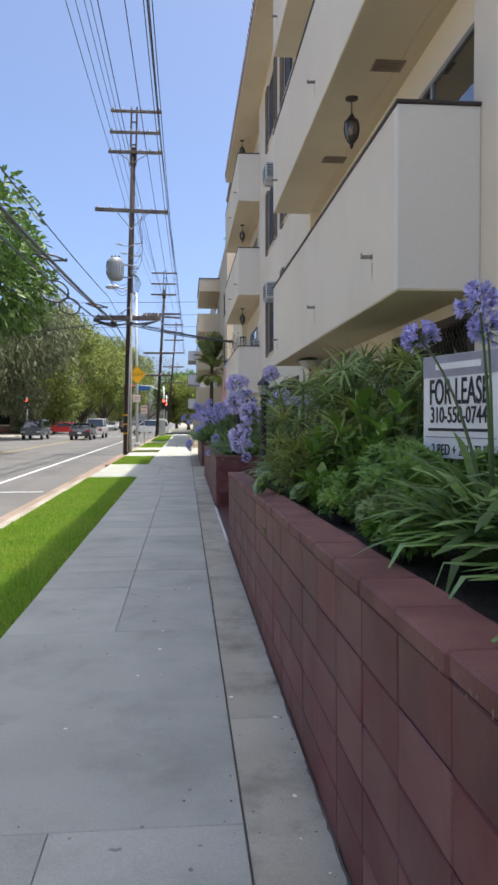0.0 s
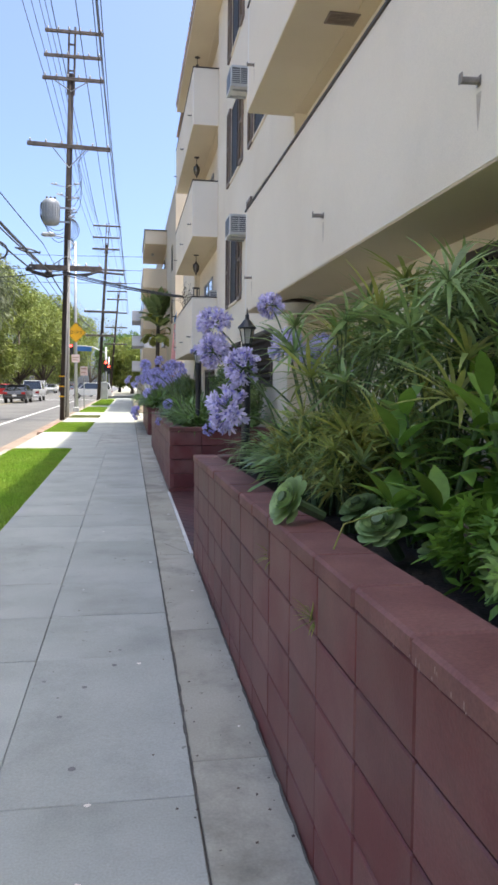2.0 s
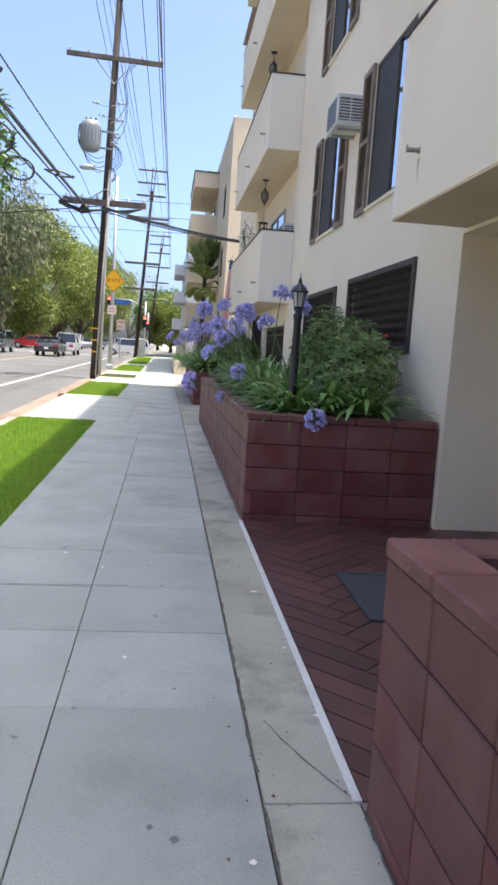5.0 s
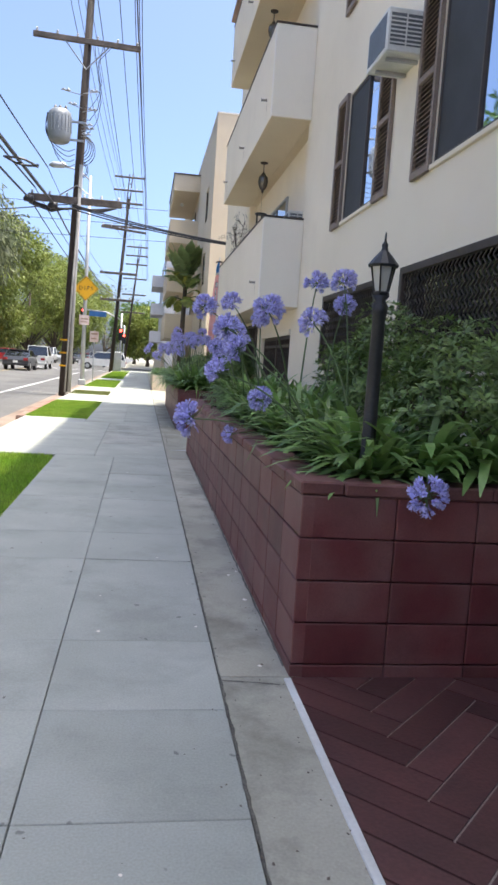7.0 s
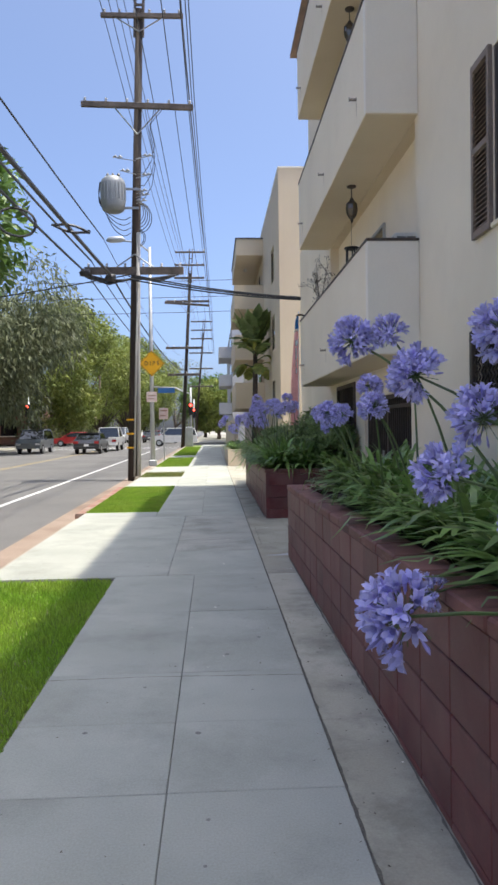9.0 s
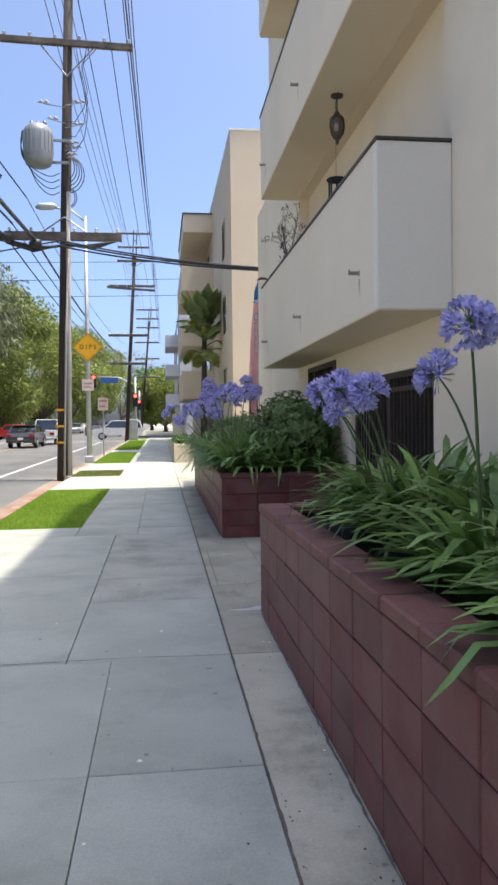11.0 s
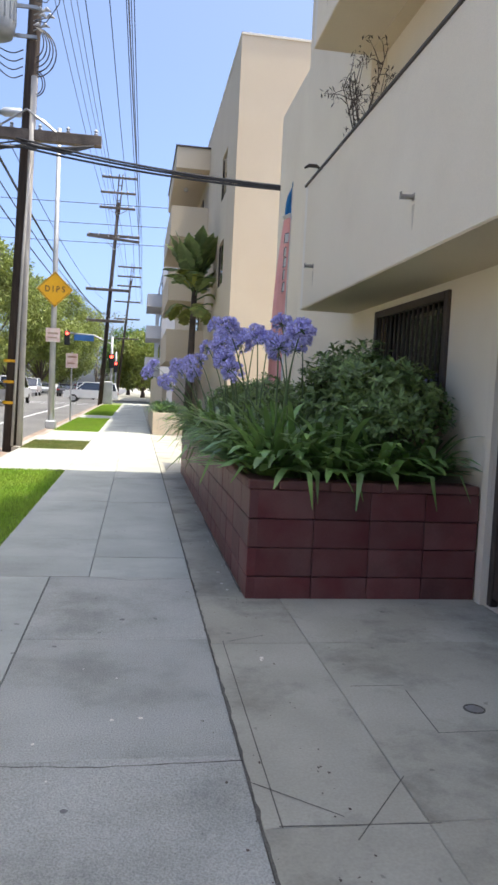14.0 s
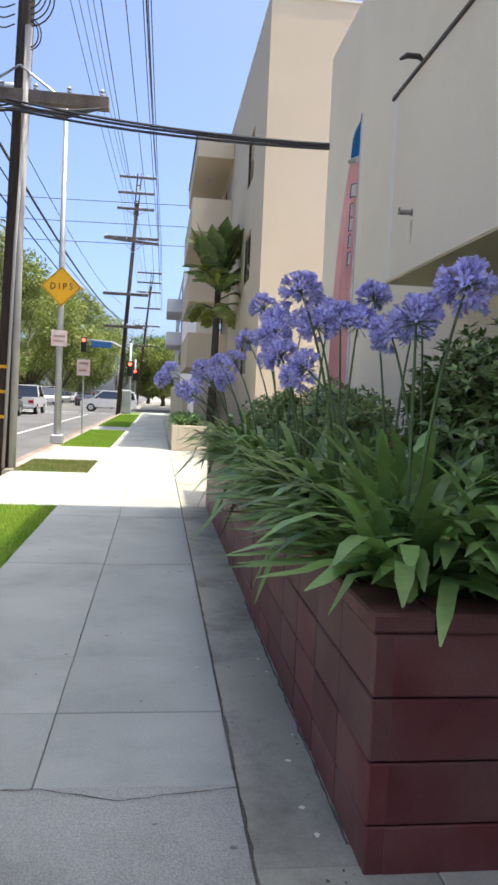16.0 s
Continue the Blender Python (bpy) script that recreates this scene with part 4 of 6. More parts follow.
        pts = [pts[0]] + [a.lerp(b, f) for a, b in zip(pts, pts[1:]) for f in (0.25, 0.75)] + [pts[-1]]
    part("jumper_cable", Mesh().tube(pts, 0.013, 5), M["wire"], p1)
for k in range(3):
    pts = [(0.32, -0.22, 8.9 + 0.4 * k), (0.55, -0.3, 8.85 + 0.4 * k), (0.8, -0.3, 9.25 + 0.4 * k), (0.9, -0.28, 9.9 + 0.3 * k), (0.75, -0.25, 10.8 + 0.2 * k), (0.6 + 0.3 * k, -0.2, 11.75)]
    part("jumper_cable", Mesh().tube(pts, 0.011, 5), M["wire"], p1)
for s in (-1, 1):
    part("brace", Mesh().tube([(0.2, -0.22, 7.1), (0.2 + s * 0.62, -0.18, 6.68)], 0.022, 6), M["greymetal"], p1)
for k in range(5):
    bundle = Mesh()
    o = (R2.uniform(-0.08, 0.08), R2.uniform(-0.08, 0.08))
    bundle.tube([(-1.3 + o[0], -0.35, 6.4 + o[1]), (-0.6, -0.33 + o[0], 6.2 + o[1]), (0.3, -0.33, 6.35 + o[0]), (1.0, -0.3, 6.3 + o[1]), (1.6, -0.28, 6.45)], 0.025, 5)
    part("slack_cable", bundle, M["wire"], p1)
for xx, zz in ((-1.35, 6.5), (-0.55, 6.35)):
    part("splice_case", Mesh().tube([(xx - 0.12, -0.5, zz), (xx - 0.1, -0.5, zz - 0.02), (xx + 0.16, -0.5, zz - 0.06), (xx + 0.18, -0.5, zz - 0.06)], [0.06, 0.13, 0.13, 0.05], 10), M["wire"], p1, smooth=True)
pole(-2.45, 75, 17.0, (1.0, 0), "leaning dark utility pole with several crossarms", [(16.7, -0.4, 2.2, 0, 0.11, 0), (15.6, -0.45, 2.1, 0, 0.11, 0), (14.5, -0.5, 2.1, 0, 0.12, 0.5), (12.3, -1.35, 2.5, 0, 0.14, 0.8), (12.7, -1.35, 2.5, 1.2, 0.14, 0), (8.5, -1.3, 1.9, 0, 0.15, 0), (6.2, -1.2, 1.6, 0, 0.15, 0)], tilt=4)
pole(-2.3, 115, 17.0, (1.5, 0), "far utility pole with many crossarms", [(16.6, -0.4, 2.6, 0, 0.14, 0), (15.4, -0.4, 2.6, 0, 0.14, 0), (14.2, -0.4, 2.6, 0, 0.14, 0), (12.2, -0.7, 2.6, 0, 0.14, 0), (10, -0.7, 2.6, 0, 0.14, 0), (7.5, -0.7, 2.6, 0, 0.14, 0)])


def wire(a, b, sag, r=0.014, n=14, name="overhead_wire"):
    a, b = Vector(a), Vector(b)
    pts = [a.lerp(b, i / n) - Vector((0, 0, sag * 4 * (i / n) * (1 - i / n))) for i in range(n + 1)]
    return tagged(part(name, Mesh().tube(pts, r, 5), M["wire"]), "thin black overhead cable strung between poles", "cable", "overhead cables")


for z, xs in ((16.75, (-3.0, -0.75)), (15.75, (-3.05, -2.55, -0.7)), (14.8, (-3.1, -0.6)), (12.0, (-1.55, -0.9, -0.45, -0.32, -0.24))):
    for x in xs:
        wire((x, -6, z + 0.4), (x, PY - 0.15, z), 0.5)
        wire((x, PY - 0.15, z), (x + 0.5, 75 - 0.15, z + 0.1), 0.6)
        wire((x + 0.5, 75 - 0.15, z), (x + 0.8, 115, z), 0.6)
for x, z, r in ((-3.75, 6.5, 0.035), (-2.95, 6.4, 0.052), (-3.2, 7.6, 0.02), (-3.6, 6.9, 0.03)):
    wire((x - 1.2, -8, z + 0.6), (x, PY - 0.2, z), 0.45, r)
    wire((x, PY - 0.2, z), (x + 0.8, 75, z + 0.2), 0.7, r * 0.6)
for dz in (0.0, 0.07, 0.16):
    wire((-2.4, PY - 0.35, 6.45 - dz), (2.75, 32.3, 5.18 - dz * 0.4), 0.10, 0.022)
wire((-30, 46, 6.6), (-2.4, PY, 6.5), 0.7, 0.02)
for z, dy in ((12.4, 0), (11.4, 0.6), (10.4, 0.9)):
    wire((-60, 62 + dy, z - 0.6), (30, 62 + dy, z + 0.3), 0.8, 0.018)

# ---- signs, street lights, signals ----
ss = thing("warning_sign", "yellow diamond road sign on a tall galvanised lamp post", "road sign", at=pose(-2.3, 42, 0))
part("post", Mesh().tube([(0, 0, 0), (0, 0, 9.0)], [0.10, 0.06], 12), M["galvan"], ss, smooth=True)
part("base_cover", Mesh().box(-0.16, 0.16, -0.16, 0.16, 0, 0.25, 0.03), M["galvan"], ss)
part("lamp_arm", Mesh().tube([(0, 0, 8.8), (-0.5, -0.0, 9.2), (-1.3, 0, 9.3)], 0.035, 8), M["galvan"], ss, smooth=True)
part("luminaire", Mesh().tube([(-1.0, 0, 9.32), (-1.15, 0, 9.33), (-1.6, 0, 9.31), (-1.75, 0, 9.28)], [0.05, 0.13, 0.13, 0.04], 10), M["galvan"], ss, smooth=True)
dm = Mesh().prism([(0.54, 0), (0, 0.54), (-0.54, 0), (0, -0.54)], "y", 0, 0.01)
sg = part("sign_plate", dm, M["signyellow"], ss, "yellow warning diamond", at=pose(0.02, -0.13, 4.22))
rim = Mesh()
for a, b in (((0.5, 0), (0, 0.5)), ((0, 0.5), (-0.5, 0)), ((-0.5, 0), (0, -0.5)), ((0, -0.5), (0.5, 0))):
    rim.tube([(a[0], -0.003, a[1]), (b[0], -0.003, b[1])], 0.008, 4)
part("border", rim, M["ink"], sg)


text("D I P S", 0.25, pose(0, -0.006, 0, 90), M["ink"], sg, squeeze=0.86, bold=0.001)
for z, w, h, key in ((2.85, 0.42, 0.42, "signpink"),):
    p = part("sign_plate", Mesh().box(-w / 2, w / 2, -0.13, -0.12, z - h / 2, z + h / 2), M[key], ss, "faded parking sign")
    part("lettering", Mesh().box(-0.15, 0.15, -0.134, -0.131, z + 0.02, z + 0.08).box(-0.15, 0.12, -0.134, -0.131, z - 0.1, z - 0.06), M["redpaint"], p)
ps = thing("parking_sign", "small faded parking sign on a thin steel post", "road sign", at=pose(-2.2, 47.5, 0))
part("post", Mesh().tube([(0, 0, 0), (0, 0, 2.6)], 0.03, 8), M["galvan"], ps)
p = part("sign_plate", Mesh().box(-0.22, 0.22, -0.045, -0.035, 2.0, 2.55), M["signpink"], ps, "faded parking sign")
part("lettering", Mesh().box(-0.16, 0.16, -0.05, -0.046, 2.38, 2.46).box(-0.16, 0.1, -0.05, -0.046, 2.15, 2.2), M["redpaint"], p)


def signal(x, y, h, label, arm=0.0, blue=False):
    s = thing("traffic_signal", label, "traffic light", "traffic lights at the crossing", pose(x, y, 0))
    part("post", Mesh().tube([(0, 0, 0), (0, 0, h)], 0.09, 10), M["galvan"], s, smooth=True)
    heads = [(0.0, 3.3)]
    if arm:
        part("mast_arm", Mesh().tube([(0, 0, 4.6), (-arm * 0.4, 0, 5.2), (-arm, 0, 5.3)], 0.06, 8), M["galvan"], s, smooth=True)
        heads.append((-arm, 4.9))
    for dx, z in heads:
        hd = part("signal_head", Mesh().box(dx - 0.2, dx + 0.2, -0.35, -0.1, z - 0.55, z + 0.55, 0.03), M["blackmetal"], s)
        part("red_lens", Mesh().lathe([(0.001, 0), (0.13, 0.01), (0.13, 0.03)], (0, 0, 0), 12), M["redlamp"], hd, at=pose(dx, -0.345, z + 0.33, 90))
        for k in (0.0, -0.33):
            part("dark_lens", Mesh().lathe([(0.001, 0), (0.13, 0.01), (0.13, 0.03)], (0, 0, 0), 12), M["ink"], hd, at=pose(dx, -0.345, z + k, 90))
    if blue:
        part("street_sign", Mesh().box(-arm + 0.5, -arm + 2.0, -0.06, -0.04, 4.75, 5.2), M["signblue"], s, "blue street name sign")
    return s


signal(-1.75, 77, 5.2, "traffic light with a curved mast arm and red lens", 3.4, True)
signal(-15.8, 76, 4.5, "traffic light on the far kerb")
signal(-1.9, 94, 4.8, "traffic light beyond the crossing")
bx = thing("utility_cabinet", "grey steel signal cabinet on the pavement", "cabinet", at=pose(-1.9, 75.5, 0))
part("body", Mesh().box(-0.35, 0.35, -0.3, 0.3, 0, 1.7, 0.03), M["galvan"], bx)
part("door", Mesh().box(-0.3, 0.3, -0.315, -0.302, 0.12, 1.6, 0.004), M["galvan"], bx)

# loops of spare cable hanging on the thick lines
for k, (x, y, z, r, flat) in enumerate(((-3.35, 20.5, 6.28, 0.30, True), (-3.05, 29.0, 6.22, 0.28, True), (-3.95, 24.5, 6.0, 0.32, False), (-3.9, 27.5, 5.95, 0.26, False)  )):
    lp = thing("cable_loop", "coil of spare black cable tied to an overhead line", "cable", "cable loops", pose(x, y, z, 0 if flat else 84, 8, 15))
    pts = [(r * 1.5 * math.cos(a), r * math.sin(a) * (0.8 if flat else 1.2), 0.02 * math.sin(3 * a)) for a in [2 * math.pi * i / 18 for i in range(19)]]
    part("coil", Mesh().tube(pts, 0.03, 6), M["wire"], lp)
    part("tie", Mesh().tube([(r * 1.45, 0, -0.03), (r * 1.5, 0, 0.05)], 0.04, 6), M["wire"], lp)

# ---- plants ----
P = random.Random(11)


def rand_dir(rng, zmin=-1.0):
    while True:
        v = Vector((rng.uniform(-1, 1), rng.uniform(-1, 1), rng.uniform(zmin, 1)))
        if 0.05 < v.length < 1:
            return v.normalized()


def strap_leaves(seed, n=112):
    """Fountain of arching strap leaves whose tips stay about level with the planter's edge."""
    rng = random.Random(seed)
    m = Mesh()
    for k in range(n):
        a = rng.uniform(0, 2 * math.pi)
        el = rng.uniform(0.85, 1.48)
        d = (math.cos(a) * math.cos(el), math.sin(a) * math.cos(el), math.sin(el))
        r = rng.uniform(0, 0.10)
        length, width = rng.uniform(0.40, 0.66), rng.uniform(0.042, 0.062)
        low = rng.uniform(-0.10, 0.26)
        droop = rng.uniform(1.8, 3.2)
        while True:
            one = Mesh().leaf((r * math.cos(a), r * math.sin(a), -0.02), d, (-math.cos(a), -math.sin(a), 0.4), length, width, droop, 6, 0.25, 0.45)
            if one.v[-1][2] > low or droop < 0.5:
                break
            droop *= 0.88
        m.add(one.v, one.f)
    for i, (x, y, z) in enumerate(m.v):
        r = math.hypot(x, y)
        if 0.10 < r < 0.56:
            m.v[i] = (x, y, max(z, 0.135 * min(1, (r - 0.10) / 0.12)))
    return m.data("strap_leaves", M["leafdark"], True, False)


STRAPS = [strap_leaves(s) for s in range(5)]


def flower_head(seed, key, n=62, low=-0.45):
    """Round umbel of six petalled trumpets facing out and away from the stalk: lips and dark tubes."""
    rng = random.Random(seed)
    m, tubes = Mesh(), Mesh()
    for k in range(n):
        d = rand_dir(rng, low)
        axis = (d + rand_dir(rng) * 0.30 + Vector((0, 0, 0.12))).normalized()
        c = d * rng.uniform(0.40, 0.60)
        s = axis.orthogonal().normalized()
        u = axis.cross(s)
        open_ = rng.uniform(0.3, 1.0)
        length = rng.uniform(0.34, 0.48)
        turn = rng.uniform(0, 6.28)
        r1 = 0.05 + 0.02 * open_
        tubes.tube([c, c + axis * 0.22 * length, c + axis * 0.50 * length], [0.018, 0.034, r1 + 0.006], 6, False)
        for j in range(6):
            a = turn + math.pi * j / 3 + rng.uniform(-0.1, 0.1)
            o = s * math.cos(a) + u * math.sin(a)
            t = axis.cross(o)
            rows = []
            for h, r, w in ((0.44, r1, 0.040), (0.66, r1 + 0.05 * open_, 0.058), (0.88 - 0.05 * open_, r1 + 0.14 * open_, 0.052), (1.0 - 0.14 * open_, r1 + 0.23 * open_, 0.010)):
                q = c + axis * h * length + o * r
                rows += [q - t * w, q + t * w]
            m.add(rows, [(2 * i, 2 * i + 1, 2 * i + 3, 2 * i + 2) for i in range(3)])
    return m.data("flower_head", M[key], False, False), tubes.data("floret_throat", M["bud"], False, False)


def umbel_stems(seed):
    """Thin green flower stems, some ending in an unopened violet bud."""
    rng = random.Random(seed)
    m, buds = Mesh(), Mesh()
    for k in range(54):
        d = rand_dir(rng, -0.45)
        r = rng.uniform(0.40, 0.68)
        m.tube([(0, 0, 0), d * r], 0.011, 3, False)
        if k % 3 == 0:
            buds.tube([d * r * 0.95, d * (r + 0.10), d * (r + 0.22), d * (r + 0.30)], [0.014, 0.030, 0.036, 0.010], 5)
    return m.data("umbel", M["stalk"], False, False), buds.data("bud_tuft", M["bud"], False, False)


HEADS = [flower_head(20 + k, "petal" if k < 4 else "petalpale", n, low) for k, (n, low) in enumerate(((66, -0.5), (44, -0.1), (56, -0.35), (36, -0.25), (78, -0.6), (58, -0.3)))]
PEDICELS, BUDS = umbel_stems(5)
AG_LABEL = "clump of strap leaved lily with lilac globe flowers in a planter"


def agapanthus(x, y, z, heads=(), scale=1.0, pale=False):
    ag = thing("agapanthus", AG_LABEL if heads else "clump of dark green arching strap leaves in a planter", "plant", "strap leaved lilies", pose(x, y, z))
    part("leaves", P.choice(STRAPS), None, ag, at=pose(0, 0, 0, 0, 0, P.uniform(0, 360)) @ Matrix.Scale(scale * P.uniform(0.88, 1.12), 4))
    for hx, hy, hz, hr in heads:
        e = Vector((hx - x, hy - y, hz - z))
        mid = Vector((e.x * 0.35, e.y * 0.35, e.z * 0.62 + 0.12))
        pts = [Vector((0, 0, 0)) * (1 - u) ** 2 + mid * 2 * u * (1 - u) + e * u * u for u in [i / 8 for i in range(9)]]
        part("flower_stalk", Mesh().tube(pts, [0.009 - 0.0006 * i for i in range(9)], 6), M["stalk"], ag, smooth=True)
        lean = (e - mid).normalized().lerp(Vector((0, 0, 1)), 0.25)
        face = Vector((0, 0, 1)).rotation_difference(lean).to_matrix().to_4x4()
        petals, tubes = HEADS[P.randrange(4, 6) if pale and P.random() < 0.8 else P.randrange(0, 4)]
        h = part("flower_head", petals, None, ag, at=Matrix.Translation(e) @ face @ pose(0, 0, 0, 0, 0, P.uniform(0, 360)) @ Matrix.Scale(hr * P.uniform(0.92, 1.05), 4))
        tagged(part("floret_throat", tubes, None, h), kind="stuff")
        tagged(part("umbel", PEDICELS, None, h), kind="stuff")
        tagged(part("bud_tuft", BUDS, None, h), kind="stuff")


def bed(spots, heads, z, pale=False):
    """Clumps at the given spots, each flower head growing from the nearest clump."""
    own = {s: [] for s in spots}
    for h in heads:
        s = min(spots, key=lambda q: (q[0] - h[0]) ** 2 + (q[1] - h[1]) ** 2 + (0.3 if len(own[q]) > 2 else 0))
        own[s].append(h)
    for s, hs in own.items():
        agapanthus(s[0], s[1], z, hs, 1.22 if 0.7 < z < 0.75 else 1.08 if s[0] > 1.7 else 1.0, pale)


# first planter
bed([(1.72, 5.75), (1.66, 6.25), (1.85, 6.5), (1.66, 6.85), (1.95, 7.0), (1.66, 7.3), (2.2, 6.4), (1.9, 7.6), (2.35, 7.3)],
    [(1.08, 6.77, 1.94, 0.135), (1.04, 6.47, 1.74, 0.13), (1.14, 5.84, 1.62, 0.13), (1.05, 5.73, 1.38, 0.15), (1.40, 6.37, 2.04, 0.105), (1.48, 6.25, 1.77, 0.13), (1.62, 6.15, 1.70, 0.11), (1.9, 6.8, 1.75, 0.11), (2.05, 6.5, 1.68, 0.11), (2.0, 7.3, 1.85, 0.11)], 0.86, True)
bed([(1.74, 1.35), (1.76, 0.85), (1.78, 0.4), (1.76, 1.7), (2.1, 1.0), (2.1, 1.6), (2.2, 0.6), (1.75, 0.0), (2.1, -0.2)], [(1.52, 1.9, 1.90, 0.10), (1.65, 1.6, 2.01, 0.11), (1.75, 1.75, 1.93, 0.09)], 1.0)
# second planter
H2 = [(0.63, 13.32, 1.07, 0.135), (1.126, 13.8, 1.2, 0.10), (1.01, 14.36, 0.88, 0.085), (0.80, 13.55, 1.37, 0.10), (0.94, 13.66, 1.52, 0.11), (0.78, 14.7, 1.86, 0.115), (1.05, 15.16, 1.94, 0.115), (1.2, 14.15, 1.83, 0.13), (1.68, 14.7, 2.11, 0.13), (1.85, 14.5, 2.12, 0.12), (1.31, 13.13, 1.7, 0.11), (0.92, 14.25, 1.68, 0.12),
      (1.27, 18.5, 1.64, 0.12), (1.55, 17.8, 1.67, 0.12), (1.29, 19.0, 1.64, 0.12), (1.35, 18.8, 1.52, 0.12), (1.39, 18.55, 1.61, 0.13), (1.36, 18.25, 1.62, 0.12), (1.6, 11.88, 0.90, 0.11), (2.01, 15.0, 1.99, 0.11), (1.35, 17.0, 1.8, 0.11), (1.5, 16.4, 1.9, 0.11), (1.2, 16.2, 1.62, 0.11)]
bed([(1.52 + 0.1 * (k % 2) + (0.20 if k > 10 else 0), 12.48 + 0.48 * k) for k in range(14)] + [(1.82 + 0.1 * (k % 2), 12.5 + 0.6 * k) for k in range(12)] + [(2.2, 12.5), (2.2, 16.6), (2.3, 17.6), (2.25, 18.6), (1.66, 19.0), (1.80, 19.4), (2.15, 19.15), (1.60, 18.5)], H2, 0.80)
# third planter
H3 = [(0.99, 24.85, 1.92, 0.115), (1.10, 26.3, 1.86, 0.13), (1.36, 25.6, 1.89, 0.12), (1.29, 24.2, 1.74, 0.11), (1.71, 25.3, 1.91, 0.12), (1.43, 24.1, 1.86, 0.12), (1.15, 25.2, 1.8, 0.11), (1.42, 24.9, 1.77, 0.11), (1.0, 24.7, 1.58, 0.09), (0.75, 29.5, 1.45, 0.12), (0.85, 30.5, 1.6, 0.12), (0.9, 29.9, 1.65, 0.12), (1.05, 29.0, 1.6, 0.13), (1.1, 30.6, 1.72, 0.13), (1.25, 27.4, 1.75, 0.11),
      (1.13, 27.00, 2.11, 0.125), (1.15, 26.50, 1.96, 0.125), (1.39, 26.80, 2.00, 0.125), (1.44, 26.20, 1.99, 0.125), (1.46, 25.60, 1.87, 0.125), (1.63, 25.20, 1.79, 0.125), (1.09, 27.50, 1.89, 0.125), (1.11, 26.00, 1.70, 0.125), (1.18, 25.80, 1.57, 0.125), (1.04, 28.00, 1.75, 0.125), (0.53, 30.30, 1.73, 0.125), (0.68, 30.00, 1.51, 0.125), (0.43, 30.50, 1.63, 0.125), (0.83, 29.50, 1.74, 0.125), (0.97, 28.80, 1.77, 0.125), (1.66, 26.00, 2.07, 0.125)]
bed([(1.30 + 0.08 * (k % 2), 24.2 + 0.45 * k) for k in range(15)] + [(1.76, 24.2 + 0.55 * k) for k in range(12)] + [(2.1, 24.2), (2.4, 24.2), (1.55, 24.3), (1.56, 24.75), (1.54, 25.2)], H3, 0.72)
# driveway planter
bed([(1.1 + 0.3 * (k % 2), 41.6 + 0.6 * k) for k in range(10)], [], 0.58)


def bush(cx, cy, cz, rx, ry, rz, n, size, key, label, name="shrub", seed=1, whorl=True):
    """Leafy shrub: woody stems and many small leaves in tufts over an uneven shape."""
    rng = random.Random(seed)
    b = thing(name, label, "shrub", "", pose(cx, cy, cz))
    tufts = []
    for k in range(n):
        d = rand_dir(rng, -0.35)
        r = rng.uniform(0.55, 1.0) * (0.86 + 0.22 * noise.noise(d * 2.3 + Vector((seed, 0, 0))))
        tufts.append(Vector((d.x * rx * r, d.y * ry * r, rz * 0.9 + d.z * rz * r)))
    stems = Mesh()
    for k in range(14):
        t = rng.choice(tufts)
        stems.tube([(t.x * 0.1, t.y * 0.1, -0.05), (t.x * 0.35, t.y * 0.3, t.z * 0.45), (t.x * 0.9, t.y * 0.9, t.z * 0.92)], [0.022, 0.014, 0.005], 5)
    part("branches", stems, M["bark"], b)
    m = Mesh()
    for t in tufts:
        out = (t - Vector((0, 0, rz * 0.5))).normalized()
        out = (out + Vector((0, 0, 0.5))).normalized()
        s = out.orthogonal().normalized()
        u = out.cross(s)
        for j in range(7 if whorl else 3):
            a = rng.uniform(0, 2 * math.pi)
            o = s * math.cos(a) + u * math.sin(a)
            m.leaf(t + o * 0.008, o + out * rng.uniform(0.1, 1.0), out, size * rng.uniform(0.7, 1.25), size * 0.36, 0.3, 1, 0.25)
    part("foliage", m, M[key], b, fix=False)
    return b


bush(2.22, 13.1, 0.78, 0.46, 0.85, 0.58, 900, 0.055, "leafbush", "dense dark small leaved shrub in a planter", seed=3)
bush(2.3, 14.7, 0.78, 0.42, 0.8, 0.70, 900, 0.055, "leafbush", "dense dark small leaved shrub in a planter", seed=4)
bush(2.35, 16.0, 0.78, 0.36, 0.7, 0.55, 600, 0.055, "leafbush", "dense dark small leaved shrub in a planter", seed=14)
bush(2.30, 24.45, 0.95, 0.50, 0.60, 0.42, 900, 0.06, "leafbush", "green whorled shrub leaning over the planter end", seed=25)
bush(2.18, 25.2, 0.70, 0.54, 1.1, 0.66, 1700, 0.065, "leafbush", "large green whorled shrub against the wall", seed=5)
bush(1.85, 27.6, 0.70, 0.6, 1.1, 0.52, 1100, 0.06, "leafbush", "dark rounded shrub in a planter", seed=6)
bush(1.8, 29.7, 0.70, 0.6, 1.0, 0.5, 800, 0.06, "leafbush", "dark rounded shrub in a planter", seed=8)
bush(1.72, 2.95, 0.92, 0.30, 0.72, 0.30, 1700, 0.05, "leafbright", "low bright green small leaved shrub", seed=7)
bush(2.2, 2.2, 0.96, 0.4, 0.6, 0.3, 600, 0.06, "leafbright", "green shrub behind the planter edge", seed=9)
bush(1.45, 1.95, 0.98, 0.14, 0.4, 0.09, 260, 0.04, "leafbright", "low ground cover plant in the planter", seed=21)
bush(1.50, 2.45, 0.97, 0.16, 0.4, 0.13, 320, 0.045, "leafbush", "low ground cover plant in the planter", seed=22)
